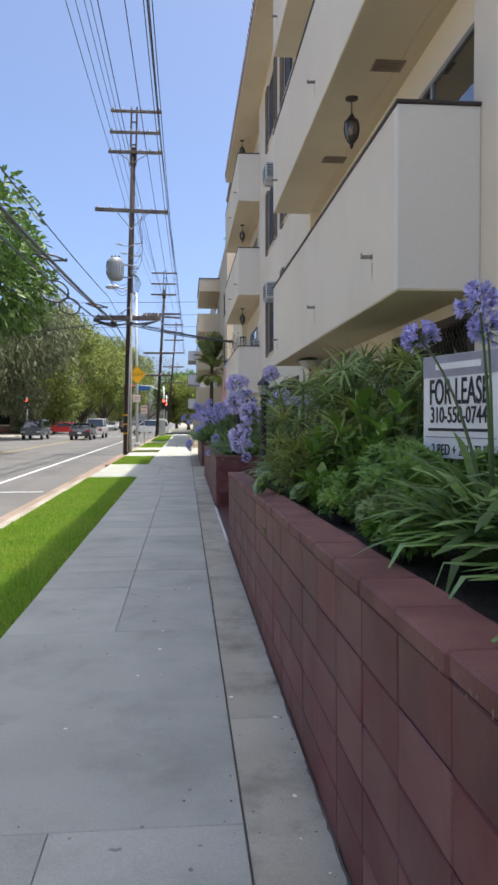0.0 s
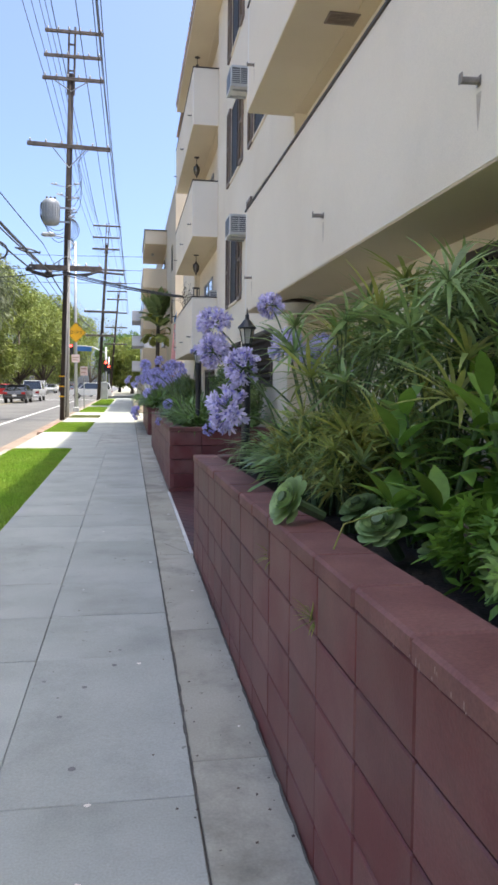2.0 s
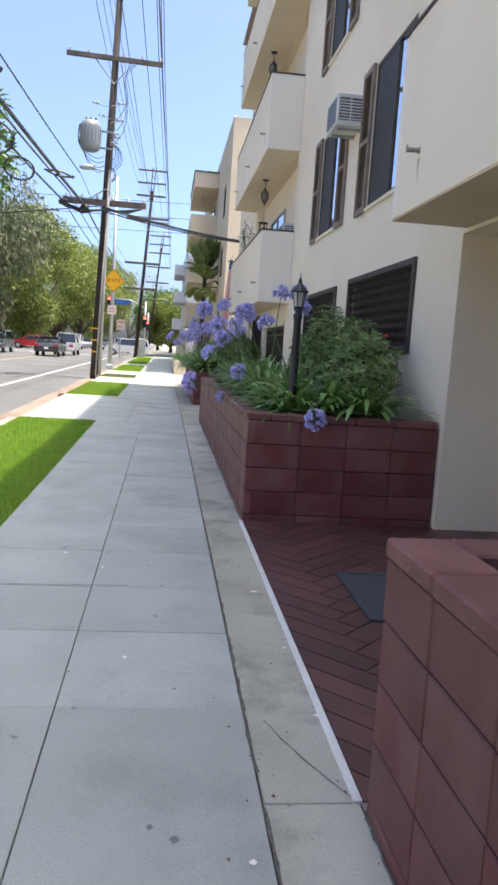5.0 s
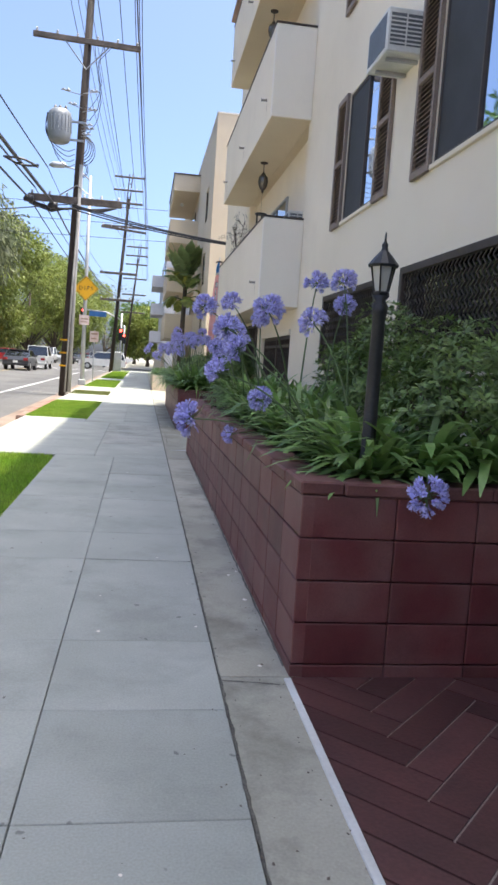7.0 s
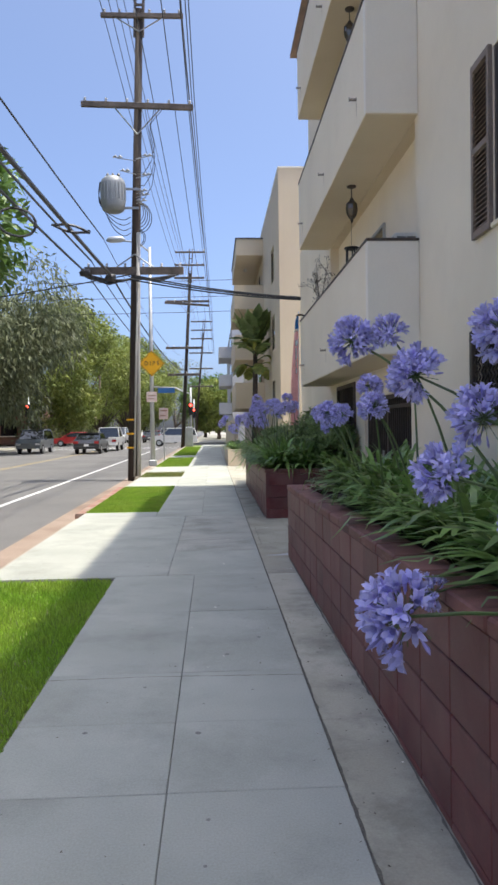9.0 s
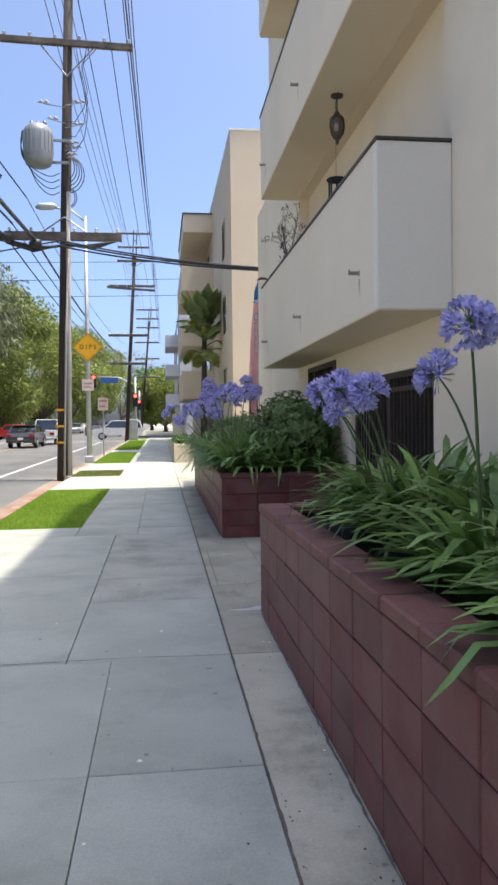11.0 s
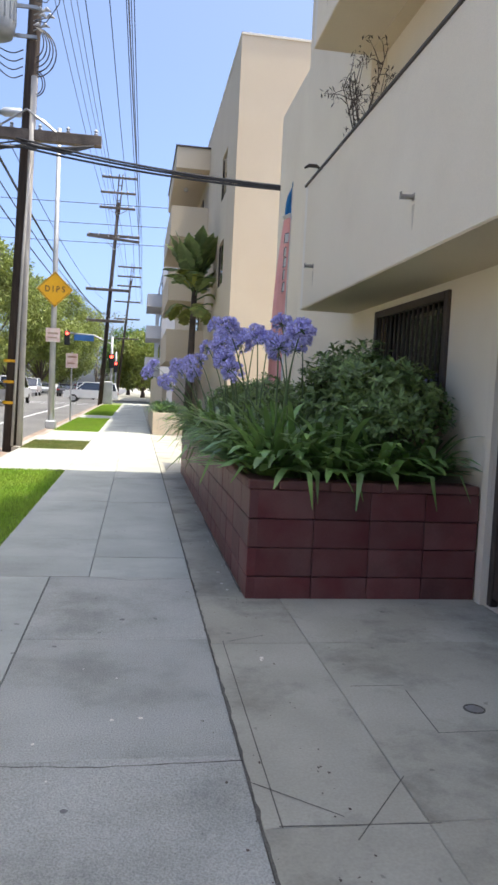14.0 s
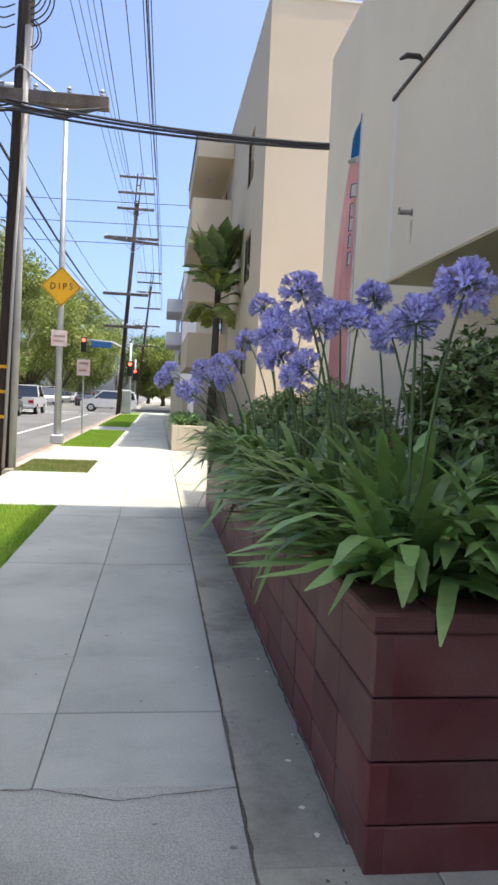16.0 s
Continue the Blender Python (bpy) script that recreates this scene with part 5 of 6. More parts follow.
bush(1.45, 3.3, 0.94, 0.16, 0.42, 0.16, 320, 0.05, "leafbright", "low ground cover plant in the planter", seed=10)


def sedge(cx, cy, cz, stems, seed, spread=0.35, hi=(0.5, 1.15)):
    """Umbrella sedge: bare stems topped by drooping whorls of narrow leaves."""
    rng = random.Random(seed)
    s = thing("umbrella_sedge", "tall umbrella sedge with drooping leaf whorls", "plant", "umbrella sedges", pose(cx, cy, cz))
    for k in range(stems):
        a, r = rng.uniform(0, 6.28), rng.uniform(0, spread)
        h = rng.uniform(*hi)
        top = Vector((max(math.cos(a) * r * 1.25, (1.33 if h < 0.55 else 1.38) - cx), math.sin(a) * r * 1.6, h))
        part("stem", Mesh().tube([(math.cos(a) * r * 0.4, math.sin(a) * r * 0.4, -0.05), top * 0.55 + Vector((0, 0, 0.06)), top], [0.007, 0.006, 0.005], 5), M["stalk"], s)
        h = part("leaf_whorl", WHORLS[rng.choice((1, 3, 3)) if top.z < 0.5 else rng.randrange(4)], None, s, at=pose(*top, rng.uniform(-22, 22), rng.uniform(-22, 22), rng.uniform(0, 360)) @ Matrix.Scale(rng.uniform(0.8, 1.25) * (0.7 if top.z < 0.55 else 1.0), 4))


def whorl(seed, key="leafmid"):
    rng = random.Random(seed)
    m = Mesh()
    for k in range(26):
        a = 2 * math.pi * k / 26 + rng.uniform(-0.1, 0.1)
        el = rng.uniform(0.0, 0.95)
        m.leaf((0, 0, 0), (math.cos(a) * math.cos(el), math.sin(a) * math.cos(el), math.sin(el)), (0, 0, 1), rng.uniform(0.20, 0.32), rng.uniform(0.013, 0.022), rng.uniform(0.35, 1.15), 3, 0.2)
    for k in range(26):
        d = rand_dir(rng, 0.1)
        m.tube([(0, 0, 0), d * rng.uniform(0.03, 0.07)], 0.0018, 3, False)
    return m.data("leaf_whorl", M[key], False, False)


WHORLS = [whorl(1), whorl(2), whorl(3), whorl(4, "leafyellow")]
for k, (x, y, z, n, spread, lo, hi) in enumerate((
        (1.55, 5.25, 0.88, 26, 0.36, 0.25, 1.0), (1.85, 4.65, 0.90, 30, 0.42, 0.3, 1.12), (2.05, 5.5, 0.88, 30, 0.42, 0.4, 1.25), (2.2, 4.3, 0.90, 26, 0.35, 0.4, 1.18),
        (1.6, 4.9, 0.88, 16, 0.2, 0.12, 0.55), (1.95, 6.2, 0.86, 18, 0.3, 0.4, 1.05), (1.68, 4.35, 0.92, 16, 0.25, 0.12, 0.6), (1.6, 5.45, 0.88, 16, 0.2, 0.1, 0.42), (2.1, 3.9, 0.92, 16, 0.3, 0.35, 1.0), (1.6, 6.0, 0.86, 10, 0.2, 0.1, 0.4), (1.62, 4.75, 0.92, 18, 0.25, 0.12, 0.45), (1.65, 5.15, 0.90, 16, 0.25, 0.15, 0.5), (1.45, 4.7, 0.93, 20, 0.16, 0.10, 0.42), (1.44, 5.2, 0.91, 20, 0.16, 0.10, 0.40), (1.46, 5.7, 0.90, 14, 0.16, 0.08, 0.34))):
    sedge(x, y, z, n, k + 1, spread, (lo, hi))


def broad_plant(cx, cy, cz, h, seed):
    rng = random.Random(seed)
    b = thing("broad_leaf_plant", "upright shrub with large bright green leaves", "plant", "broad leaved plants", pose(cx, cy, cz))
    for s in range(4):
        a = rng.uniform(0, 6.28)
        top = Vector((math.cos(a) * 0.18, math.sin(a) * 0.18, h * rng.uniform(0.75, 1.05)))
        part("stem", Mesh().tube([(0, 0, -0.05), top * 0.5, top], [0.014, 0.011, 0.006], 6), M["stalk"], b)
        m = Mesh()
        for k in range(17):
            u = 0.35 + 0.65 * k / 16
            az = k * 2.4 + a
            el = 0.15 + 0.9 * u * u * (0.7 if k < 13 else 1)
            m.leaf(top * u, (math.cos(az) * math.cos(el), math.sin(az) * math.cos(el), math.sin(el)), (0, 0, 1), rng.uniform(0.15, 0.23), rng.uniform(0.055, 0.08), 0.7, 4, 0.3)
        part("leaves", m, M["leafbright"], b, smooth=True, fix=False)


broad_plant(1.72, 3.75, 0.94, 0.60, 1)
broad_plant(1.62, 4.15, 0.94, 0.50, 6)
broad_plant(1.95, 4.25, 0.94, 0.74, 7)
broad_plant(2.15, 2.9, 0.94, 0.62, 8)
broad_plant(2.0, 3.3, 0.95, 0.78, 2)
broad_plant(1.85, 3.95, 0.95, 0.72, 5)
broad_plant(2.35, 3.7, 0.94, 0.85, 3)
broad_plant(2.4, 2.3, 0.95, 0.85, 4)


def rosette(cx, cy, cz, r, seed, tilt):
    """Aeonium: overlapping spoon shaped leaves in a flat dome."""
    rng = random.Random(seed)
    s = thing("succulent", "pale green rosette succulent on the planter edge", "succulent", "rosette succulents", pose(cx, cy, cz, *tilt))
    m = Mesh()
    n = 64
    for k in range(n):
        u = (k + 2) / n
        az = k * 2.39996 + rng.uniform(-0.08, 0.08)
        el = 1.30 - 1.45 * u + rng.uniform(-0.05, 0.05)
        out = Vector((math.cos(az), math.sin(az), 0))
        d = out * math.cos(el) + Vector((0, 0, math.sin(el)))
        up = Vector((0, 0, math.cos(el))) - out * math.sin(el)
        side = d.cross(up)
        length, w = r * (0.28 + 0.78 * u), r * (0.16 + 0.20 * u)
        rows = []
        for t, f in ((0.0, 0.35), (0.4, 0.7), (0.72, 1.0), (0.9, 0.86), (1.0, 0.30)):
            p = out * r * 0.06 + d * length * t + up * length * 0.22 * t * t
            rows += [p - side * w * f + up * w * 0.18 * f, p - up * 0.02 * w, p + side * w * f + up * w * 0.18 * f]
        m.add(rows, [(3 * i + j, 3 * i + j + 1, 3 * i + j + 4, 3 * i + j + 3) for i in range(4) for j in (0, 1)])
    part("leaves", m, M["succulent"], s, smooth=True, fix=False)
    part("stem", Mesh().tube([(0.02, 0, -0.16), (0, 0, 0.05)], 0.022, 8), M["stalk"], s)


rosette(1.11, 4.42, 1.07, 0.10, 1, (14, -58, 0))
rosette(1.34, 4.02, 1.04, 0.085, 2, (22, -30, 0))
rosette(1.42, 4.50, 1.02, 0.085, 3, (10, -30, 0))
rosette(1.46, 3.80, 1.00, 0.07, 5, (5, -15, 0))
broad_plant(1.56, 4.02, 0.93, 0.20, 11)
broad_plant(1.60, 3.72, 0.94, 0.22, 12)
rosette(1.42, 2.2, 0.99, 0.045, 4, (0, -20, 0))
# small yellow sedge wisps hanging over the edge
for k, (x, y, z) in enumerate(((1.08, 4.6, 0.80), (1.07, 3.85, 0.78))):
    w = thing("trailing_stem", "thin yellowing plant stem hanging over the planter", "plant", "trailing stems", pose(x, y, z))
    part("stem", Mesh().tube([(0.3, 0.1, 0.34), (0.1, 0.05, 0.30), (0.0, 0, 0.1), (-0.02, 0, 0)], 0.003, 4), M["leafyellow"], w)
    part("leaf_tuft", whorl(30 + k, "leafyellow"), None, w, at=Matrix.Scale(0.35, 4))

# bare branched plant on the upper balcony
bp = thing("bare_potted_plant", "nearly leafless branching plant on a balcony", "plant", at=pose(2.32, 26.2, SOFFIT[B2][0] + 0.17))
rng = random.Random(2)
part("pot", Mesh().lathe([(0.12, 0), (0.17, 0.3), (0.18, 0.32)], (0, 0, 0), 14), M["rooftile"], bp)
br, lf = Mesh(), Mesh()
for k in range(7):
    a = rng.uniform(0, 6.28)
    e = Vector((rng.uniform(-0.3, 0.15), math.sin(a) * 0.55, rng.uniform(1.6, 2.3)))
    br.tube([(0, 0, 0.2), Vector((0.05, e.y * 0.35, e.z * 0.72)), e], [0.014, 0.009, 0.004], 5)
    for j in range(6):
        q = Vector((0.05, e.y * 0.35, e.z * 0.72)).lerp(e, rng.uniform(0.2, 1.0))
        w = q + rand_dir(rng, 0.0) * rng.uniform(0.15, 0.32)
        br.tube([q, q.lerp(w, 0.5) + Vector((0, 0, 0.03)), w], [0.005, 0.004, 0.002], 4)
        for i in range(7):
            lf.leaf(w + rand_dir(rng) * 0.05, rand_dir(rng), (0, 0, 1), 0.055, 0.016, 0.4, 1)
part("branches", br, M["bark"], bp)
part("dry_leaves", lf, M["bark"], bp, fix=False)

# ---- lawn ----


def lawn(x0, x1, y0, y1, n, key, label, hmax=0.055):
    rng = np.random.default_rng(int(y0 * 10) + 500)
    x, y = rng.uniform(x0, x1, n), rng.uniform(y0, y1, n)
    a, h = rng.uniform(0, 6.283, n), rng.uniform(0.45, 1.0, n) * hmax
    w = rng.uniform(0.004, 0.008, n)
    lx, ly = rng.normal(0, 0.018, n), rng.normal(0, 0.018, n)
    v = np.empty((n, 3, 3))
    v[:, 0] = np.stack([x - w * np.cos(a), y - w * np.sin(a), np.full(n, -0.02)], 1)
    v[:, 1] = np.stack([x + w * np.cos(a), y + w * np.sin(a), np.full(n, -0.02)], 1)
    v[:, 2] = np.stack([x + lx, y + ly, h - 0.012], 1)
    me = bpy.data.meshes.new("grass")
    me.from_pydata(v.reshape(-1, 3).tolist(), [], np.arange(3 * n).reshape(-1, 3).tolist())
    me.materials.append(M[key])
    tagged(new("grass", me), label, "grass", "", "stuff")


lawn(-2.13, -0.83, -1, 12, 75000, "grass", "bright green mown lawn verge")
lawn(-2.13, -0.83, 12, 19.05, 40000, "grass", "bright green mown lawn verge")
lawn(-2.13, -0.83, 25.05, 30.95, 26000, "grass", "bright green mown lawn verge")
lawn(-2.13, -0.83, 35.0, 37.3, 7000, "drygrass", "dry patchy lawn at the pole")
lawn(-2.13, -0.83, 41.25, 50.2, 22000, "grass", "bright green mown lawn verge", 0.06)
lawn(-2.13, -0.83, 53.6, 72, 26000, "grass", "bright green mown lawn verge", 0.07)

# ---- trees ----


def tree(x, y, h, crown_r, label, key="treeleaf", seed=1, trunk_h=None, n=5200, size=0.3, weep=0.0, squash=0.8, trunk_r=0.28):
    rng = random.Random(seed)
    t = thing("tree", label, "tree", "street trees", pose(x, y, 0))
    th = trunk_h or h * 0.38
    cz = th + (h - th) * 0.52
    rz = (h - th) * 0.56
    blobs = []
    tr = Mesh().tube([(0, 0, -0.3), (0.1, 0.05, th * 0.5), (0, 0.1, th), (0.1, 0, cz)], [trunk_r * 1.25, trunk_r, trunk_r * 0.8, trunk_r * 0.4], 10)
    part("trunk", tr, M["bark"], t, smooth=True)
    for k in range(26):
        d = rand_dir(rng, -0.85)
        c = Vector((d.x * crown_r * 0.7, d.y * crown_r * 0.7, cz + d.z * rz * 0.74))
        blobs.append((c, crown_r * rng.uniform(0.26, 0.42)))
        if k < 11:
            part("limb", Mesh().tube([(0, 0.05, th * rng.uniform(0.75, 1.0)), Vector((c.x * 0.5, c.y * 0.5, th + (c.z - th) * 0.45)), c], [trunk_r * 0.45, trunk_r * 0.25, 0.04], 6), M["bark"], t)
    m = Mesh()
    for k in range(n):
        c, r = blobs[k % len(blobs)]
        d = rand_dir(rng)
        p = c + Vector((d.x, d.y, d.z * squash)) * r * rng.uniform(0.55, 1.05)
        if weep:
            p.z -= rng.uniform(0, weep) * rng.random()
            dr = (d * 0.6 + rand_dir(rng) * 0.7 + Vector((0, 0, -0.7))).normalized()
        else:
            dr = (d + rand_dir(rng) * 0.9).normalized()
        m.leaf(p, dr, rand_dir(rng), size * rng.uniform(0.7, 1.4) * (1.15 if weep else 1), size * (0.42 if not weep else 0.34), 0.4, 1)
    part("crown", m, M[key], t, fix=False)
    return t


tree(-14.0, 35.5, 16.5, 8.8, "large sunlit green street tree with a spreading crown", "treeleaf", 1, 5.0, 36000, 0.40)
for k, (x, y, h, r, key) in enumerate(((-17.0, 66, 17.0, 8.0, "treedark"), (-21, 50, 14.5, 7.5, "treedark"), (-16.5, 96, 15.5, 7.0, "treelight"), (-15.5, 114, 16, 7, "treelight"), (-14.0, 132, 16.5, 7, "treelight"), (-13, 152, 17, 8, "treelight"), (-24, 82, 15, 8, "treedark"), (-27, 64, 13, 7.5, "treedark"))):
    tree(x, y, h, r, "tall olive green street tree with drooping outer twigs" if key == "treedark" else "yellow green street tree", key, 20 + k, h * 0.10, 26000, 0.36, 0.0 if key == "treelight" else 0.9)
for k, (x, y, h, r, key) in enumerate(((1.0, 118, 8, 4.2, "treelight"), (5.0, 124, 8.5, 4.4, "treelight"), (-1.2, 140, 10, 4.8, "treeleaf"), (9, 130, 9, 4.5, "treelight"), (-9, 190, 17, 11, "treedark"), (4, 165, 12, 7, "treeleaf"), (-20, 175, 18, 11, "treelight"), (-30, 130, 17, 10, "treelight"), (-33, 95, 15, 9, "treedark"))):
    tree(x, y, h, r, "distant green street tree at the end of the block", key, 40 + k, h * 0.12, 11000, 0.45)
hedge = Mesh()
rng = random.Random(77)
for y0, y1, x in ((38, 79, -20.6), (93, 170, -20.6)):
    for k in range(int((y1 - y0) * 150)):
        p = Vector((x + rng.gauss(0, 0.45), rng.uniform(y0, y1), 0))
        p.z = abs(rng.gauss(0, 1)) * 0.9 + 0.05 + 0.8 * noise.noise(Vector((0, p.y * 0.25, 3)))
        hedge.leaf(p, rand_dir(rng), rand_dir(rng), 0.45, 0.2, 0.3, 1)
me = hedge.data("hedge", M["treedark"], False, False)
tagged(new("hedge", me), "uneven green hedge along the far pavement", "hedge", "", "stuff")

# wild banana by the neighbouring house
pl = thing("wild_banana", "tall wild banana plant with torn fan leaves", "plant", at=pose(2.15, 46.2, 0))
rng = random.Random(9)
part("trunk", Mesh().tube([(0, 0, 0), (0.05, 0, 2.4), (0.1, 0, 5.3)], [0.16, 0.13, 0.10], 10), M["bark"], pl, smooth=True)
for k in range(32):
    # a tight upright fan on top, spreading leaves below it, yellowing ones hanging lowest
    a = k * 2.4
    tier = 0 if k < 7 else 1 if k < 17 else 2
    el = (0.3, 0.85, 1.12)[tier] + rng.uniform(-0.14, 0.16)
    base = Vector((0.1, 0, (4.5, 4.95, 5.25)[tier] + rng.uniform(-0.25, 0.3)))
    stem, step, wide = ((0.55, 0.055, 0.40), (0.4, 0.075, 0.42), (0.35, 0.10, 0.40))[tier]
    d = Vector((math.cos(a) * math.cos(el), math.sin(a) * math.cos(el), math.sin(el)))
    part("leaf_stalk", Mesh().tube([base, base + d * stem], [0.035, 0.02], 6), M["stalk"], pl)
    m = Mesh()
    s = d.cross(Vector((0, 0, 1))).normalized()
    cur, dd = base + d * stem, d.copy()
    for i in range(16):
        w = wide * math.sin(math.pi * (0.12 + 0.86 * i / 16))
        for sg in (-1, 1):
            m.leaf(cur, s * sg + dd * 0.35 + Vector((0, 0, rng.uniform(-0.25, 0.1))), s.cross(dd), w * rng.uniform(0.85, 1.1), step * 2.6, 0.25, 1, 0.0, 0.3)
        dd = (dd + Vector((0, 0, (-0.16, -0.09, -0.03)[tier]))).normalized()
        cur = cur + dd * step
    part("leaf_blade", m, M["leafyellow" if k < 8 else "palmleaf"], pl, fix=False)

# ---- buildings across the road ----
bb = thing("brick_building", "red brick corner building behind the trees", "building", at=pose(-35, 97, 0))
part("wall", Mesh().box(0, 14, 0, 20, 0, 7), M["brickfar"], bb)
part("roof", Mesh().box(-0.4, 14.4, -0.4, 20.4, 7, 7.3, 0.03), M["rooftile"], bb)
for k in range(4):
    for z in (1.0, 4.0):
        w = part("window", Mesh().box(1.2 + 3.2 * k, 3.0 + 3.2 * k, -0.06, -0.005, z, z + 1.8), M["glass"], bb)
        part("frame", Mesh().box(1.1 + 3.2 * k, 3.1 + 3.2 * k, -0.08, -0.004, z - 0.12, z), M["whitelitstucco"], w)
        w = part("window", Mesh().box(14.005, 14.06, 1.2 + 4.2 * k, 3.2 + 4.2 * k, z, z + 1.8), M["glass"], bb)
for k, (x, y, w, d, h) in enumerate(((-38, 20, 14, 30, 7), (-40, 56, 15, 26, 8), (-38, 130, 14, 40, 9), (-40, -40, 16, 50, 8))):
    hb = thing("low_building", "plain low building across the road", "building", at=pose(x, y, 0))
    part("wall", Mesh().box(0, w, 0, d, 0, h), M["brickfar" if k in (1, 2) else "tanstucco"], hb)
    part("roof", Mesh().box(-0.3, w + 0.3, -0.3, d + 0.3, h, h + 0.25, 0.02), M["rooftile"], hb)
    for j in range(int(d / 5)):
        wn_ = part("window", Mesh().box(w + 0.004, w + 0.05, 1.5 + 5 * j, 3.6 + 5 * j, 1.2, 2.8), M["glass"], hb)

# ---- vehicles ----


def car(x, y, turn, key, label, kind="sedan", name="car"):
    c = thing(name, label, "car", "cars in the road", pose(x, y, ROAD_Z, 0, 0, turn))
    if kind == "pickup":
        body = [(-2.7, 0.45), (-2.7, 1.05), (-0.75, 1.05), (-0.55, 1.10), (1.5, 1.12), (2.55, 1.0), (2.7, 0.75), (2.7, 0.42)]
        cab = [(-0.7, 1.08), (-0.5, 1.82), (0.75, 1.85), (1.45, 1.12)]
    elif kind in ("suv", "van"):
        t = 1.72 if kind == "suv" else 1.95
        body = [(-2.25, 0.4), (-2.28, 1.05), (1.15, 1.08), (2.05, 1.0), (2.25, 0.75), (2.25, 0.38)]
        cab = [(-2.2, 1.05), (-2.0, t - 0.08), (-1.6, t), (0.5, t), (1.25 if kind == "suv" else 1.7, 1.07)]
    else:
        body = [(-2.3, 0.35), (-2.35, 0.75), (-2.2, 0.98), (-1.5, 1.02), (1.0, 0.98), (2.05, 0.85), (2.3, 0.65), (2.3, 0.32)]
        cab = [(-1.75, 1.0), (-1.05, 1.40), (-0.3, 1.46), (0.4, 1.42), (1.25, 0.97)]
    part("body", Mesh().prism(body, "x", -0.88, 0.88), M[key], c)
    cm = Mesh()
    n = len(cab)
    vs = [(s * (0.80 if 0 < i < n - 1 else 0.86) * (0.92 if 0 < i < n - 1 else 1), p[0], p[1]) for s in (-1, 1) for i, p in enumerate(cab)]
    cm.add(vs, [tuple(range(n - 1, -1, -1)), tuple(range(n, 2 * n))] + [(i, (i + 1) % n, n + (i + 1) % n, n + i) for i in range(n)])
    part("cabin_glass", cm, M["glass"], c)
    top = max(p[1] for p in cab)
    ys = [p[0] for p in cab if p[1] > top - 0.1]
    part("roof_panel", Mesh().box(-0.70, 0.70, min(ys) - 0.1, max(ys) + 0.1, top - 0.03, top + 0.02, 0.015), M[key], c)
    for s in (-1, 1):
        m = Mesh()
        for i in range(n - 1):
            m.tube([(s * 0.745 if 0 < i < n - 1 else s * 0.86, cab[i][0], cab[i][1]), (s * 0.745 if 0 < i + 1 < n - 1 else s * 0.86, cab[i + 1][0], cab[i + 1][1])], 0.035, 5)
        part("pillar", m, M[key], c)
        part("mirror", Mesh().box(s * 0.98 - 0.09, s * 0.98 + 0.09, 0.75, 0.85, 1.0, 1.13, 0.02), M[key], c)
        part("tail_light", Mesh().box(s * 0.7 - 0.16, s * 0.7 + 0.16, body[1][0] - 0.02, body[1][0] + 0.12, 0.72, 0.9, 0.01), M["taillight"], c)
        part("headlight", Mesh().box(s * 0.68 - 0.17, s * 0.68 + 0.17, body[-2][0] - 0.2, body[-2][0] + 0.015, 0.64, 0.76, 0.01), M["whitemetal"], c)
        for yy in (-1.4, 1.4):
            wz = part("wheel", Mesh().lathe([(0.2, -0.1), (0.32, -0.1), (0.34, -0.07), (0.34, 0.07), (0.32, 0.1), (0.2, 0.1)], (0, 0, 0), 18), M["tyre"], c, at=pose(s * 0.80, yy, 0.34, 0, 90))
            part("rim", Mesh().lathe([(0.03, 0.108 * s), (0.18, 0.104 * s), (0.205, 0.1 * s)], (0, 0, 0), 12), M["galvan"], wz)
    part("number_plate", Mesh().box(-0.16, 0.16, body[1][0] - 0.03, body[1][0] - 0.005, 0.55, 0.7), M["signwhite"], c)
    part("bumper", Mesh().box(-0.86, 0.86, body[0][0] - 0.06, body[0][0] + 0.1, 0.36, 0.55, 0.03), M[key if kind != "pickup" else "galvan"], c)


car(-8.5, 64.5, 0, "carblack", "black sedan waiting at the lights")
car(-8.2, 71.5, 0, "carwhite", "white pickup truck waiting at the lights", "pickup", "pickup_truck")
car(-13.1, 67, 180, "cargrey", "dark grey suv driving in the road", "suv")
car(-3.6, 83, 90, "carwhite", "white hatchback crossing the junction", "suv")
car(-14, 88, 90, "carred", "red sedan crossing the junction")
car(-5.0, 98, 0, "carsilver", "silver suv beyond the junction", "suv")
car(-7.8, 106, 0, "carblack", "black sedan beyond the junction")
car(-11.5, 104, 180, "carwhite", "white van across the junction", "van", "van")
car(-4.8, 112, 0, "carwhite", "white sedan beyond the junction")
car(-8.0, 118, 0, "carred", "dark red sedan beyond the junction")
car(-12, 124, 180, "carsilver", "silver sedan beyond the junction")
car(-5.2, 128, 0, "cargrey", "grey suv beyond the junction", "suv")

# ---- pieces of pavement, entry floor and planters ----


def slab_mesh(w, d, key, cache={}):
    k = (round(w, 3), round(d, 3), key)
    if k not in cache:
        cache[k] = Mesh().box(0.0015, w - 0.0025, 0.002, d - 0.002, -0.1, 0, 0.003).data("slab", M[key], fix=True)
    return cache[k]


pavement = struct("pavement", Mesh().box(0.0, 0.1, -0.2, -0.1, -0.15, -0.1), M["joint"], "grey concrete pavement of scored slabs", "pavement")


def slab(x0, x1, y0, y1, key="concrete", z=0.0):
    part("slab", slab_mesh(x1 - x0, y1 - y0, key), None, pavement, at=pose(x0, y0, z + R.uniform(-0.002, 0.002), R.uniform(-0.06, 0.06), R.uniform(-0.06, 0.06)))


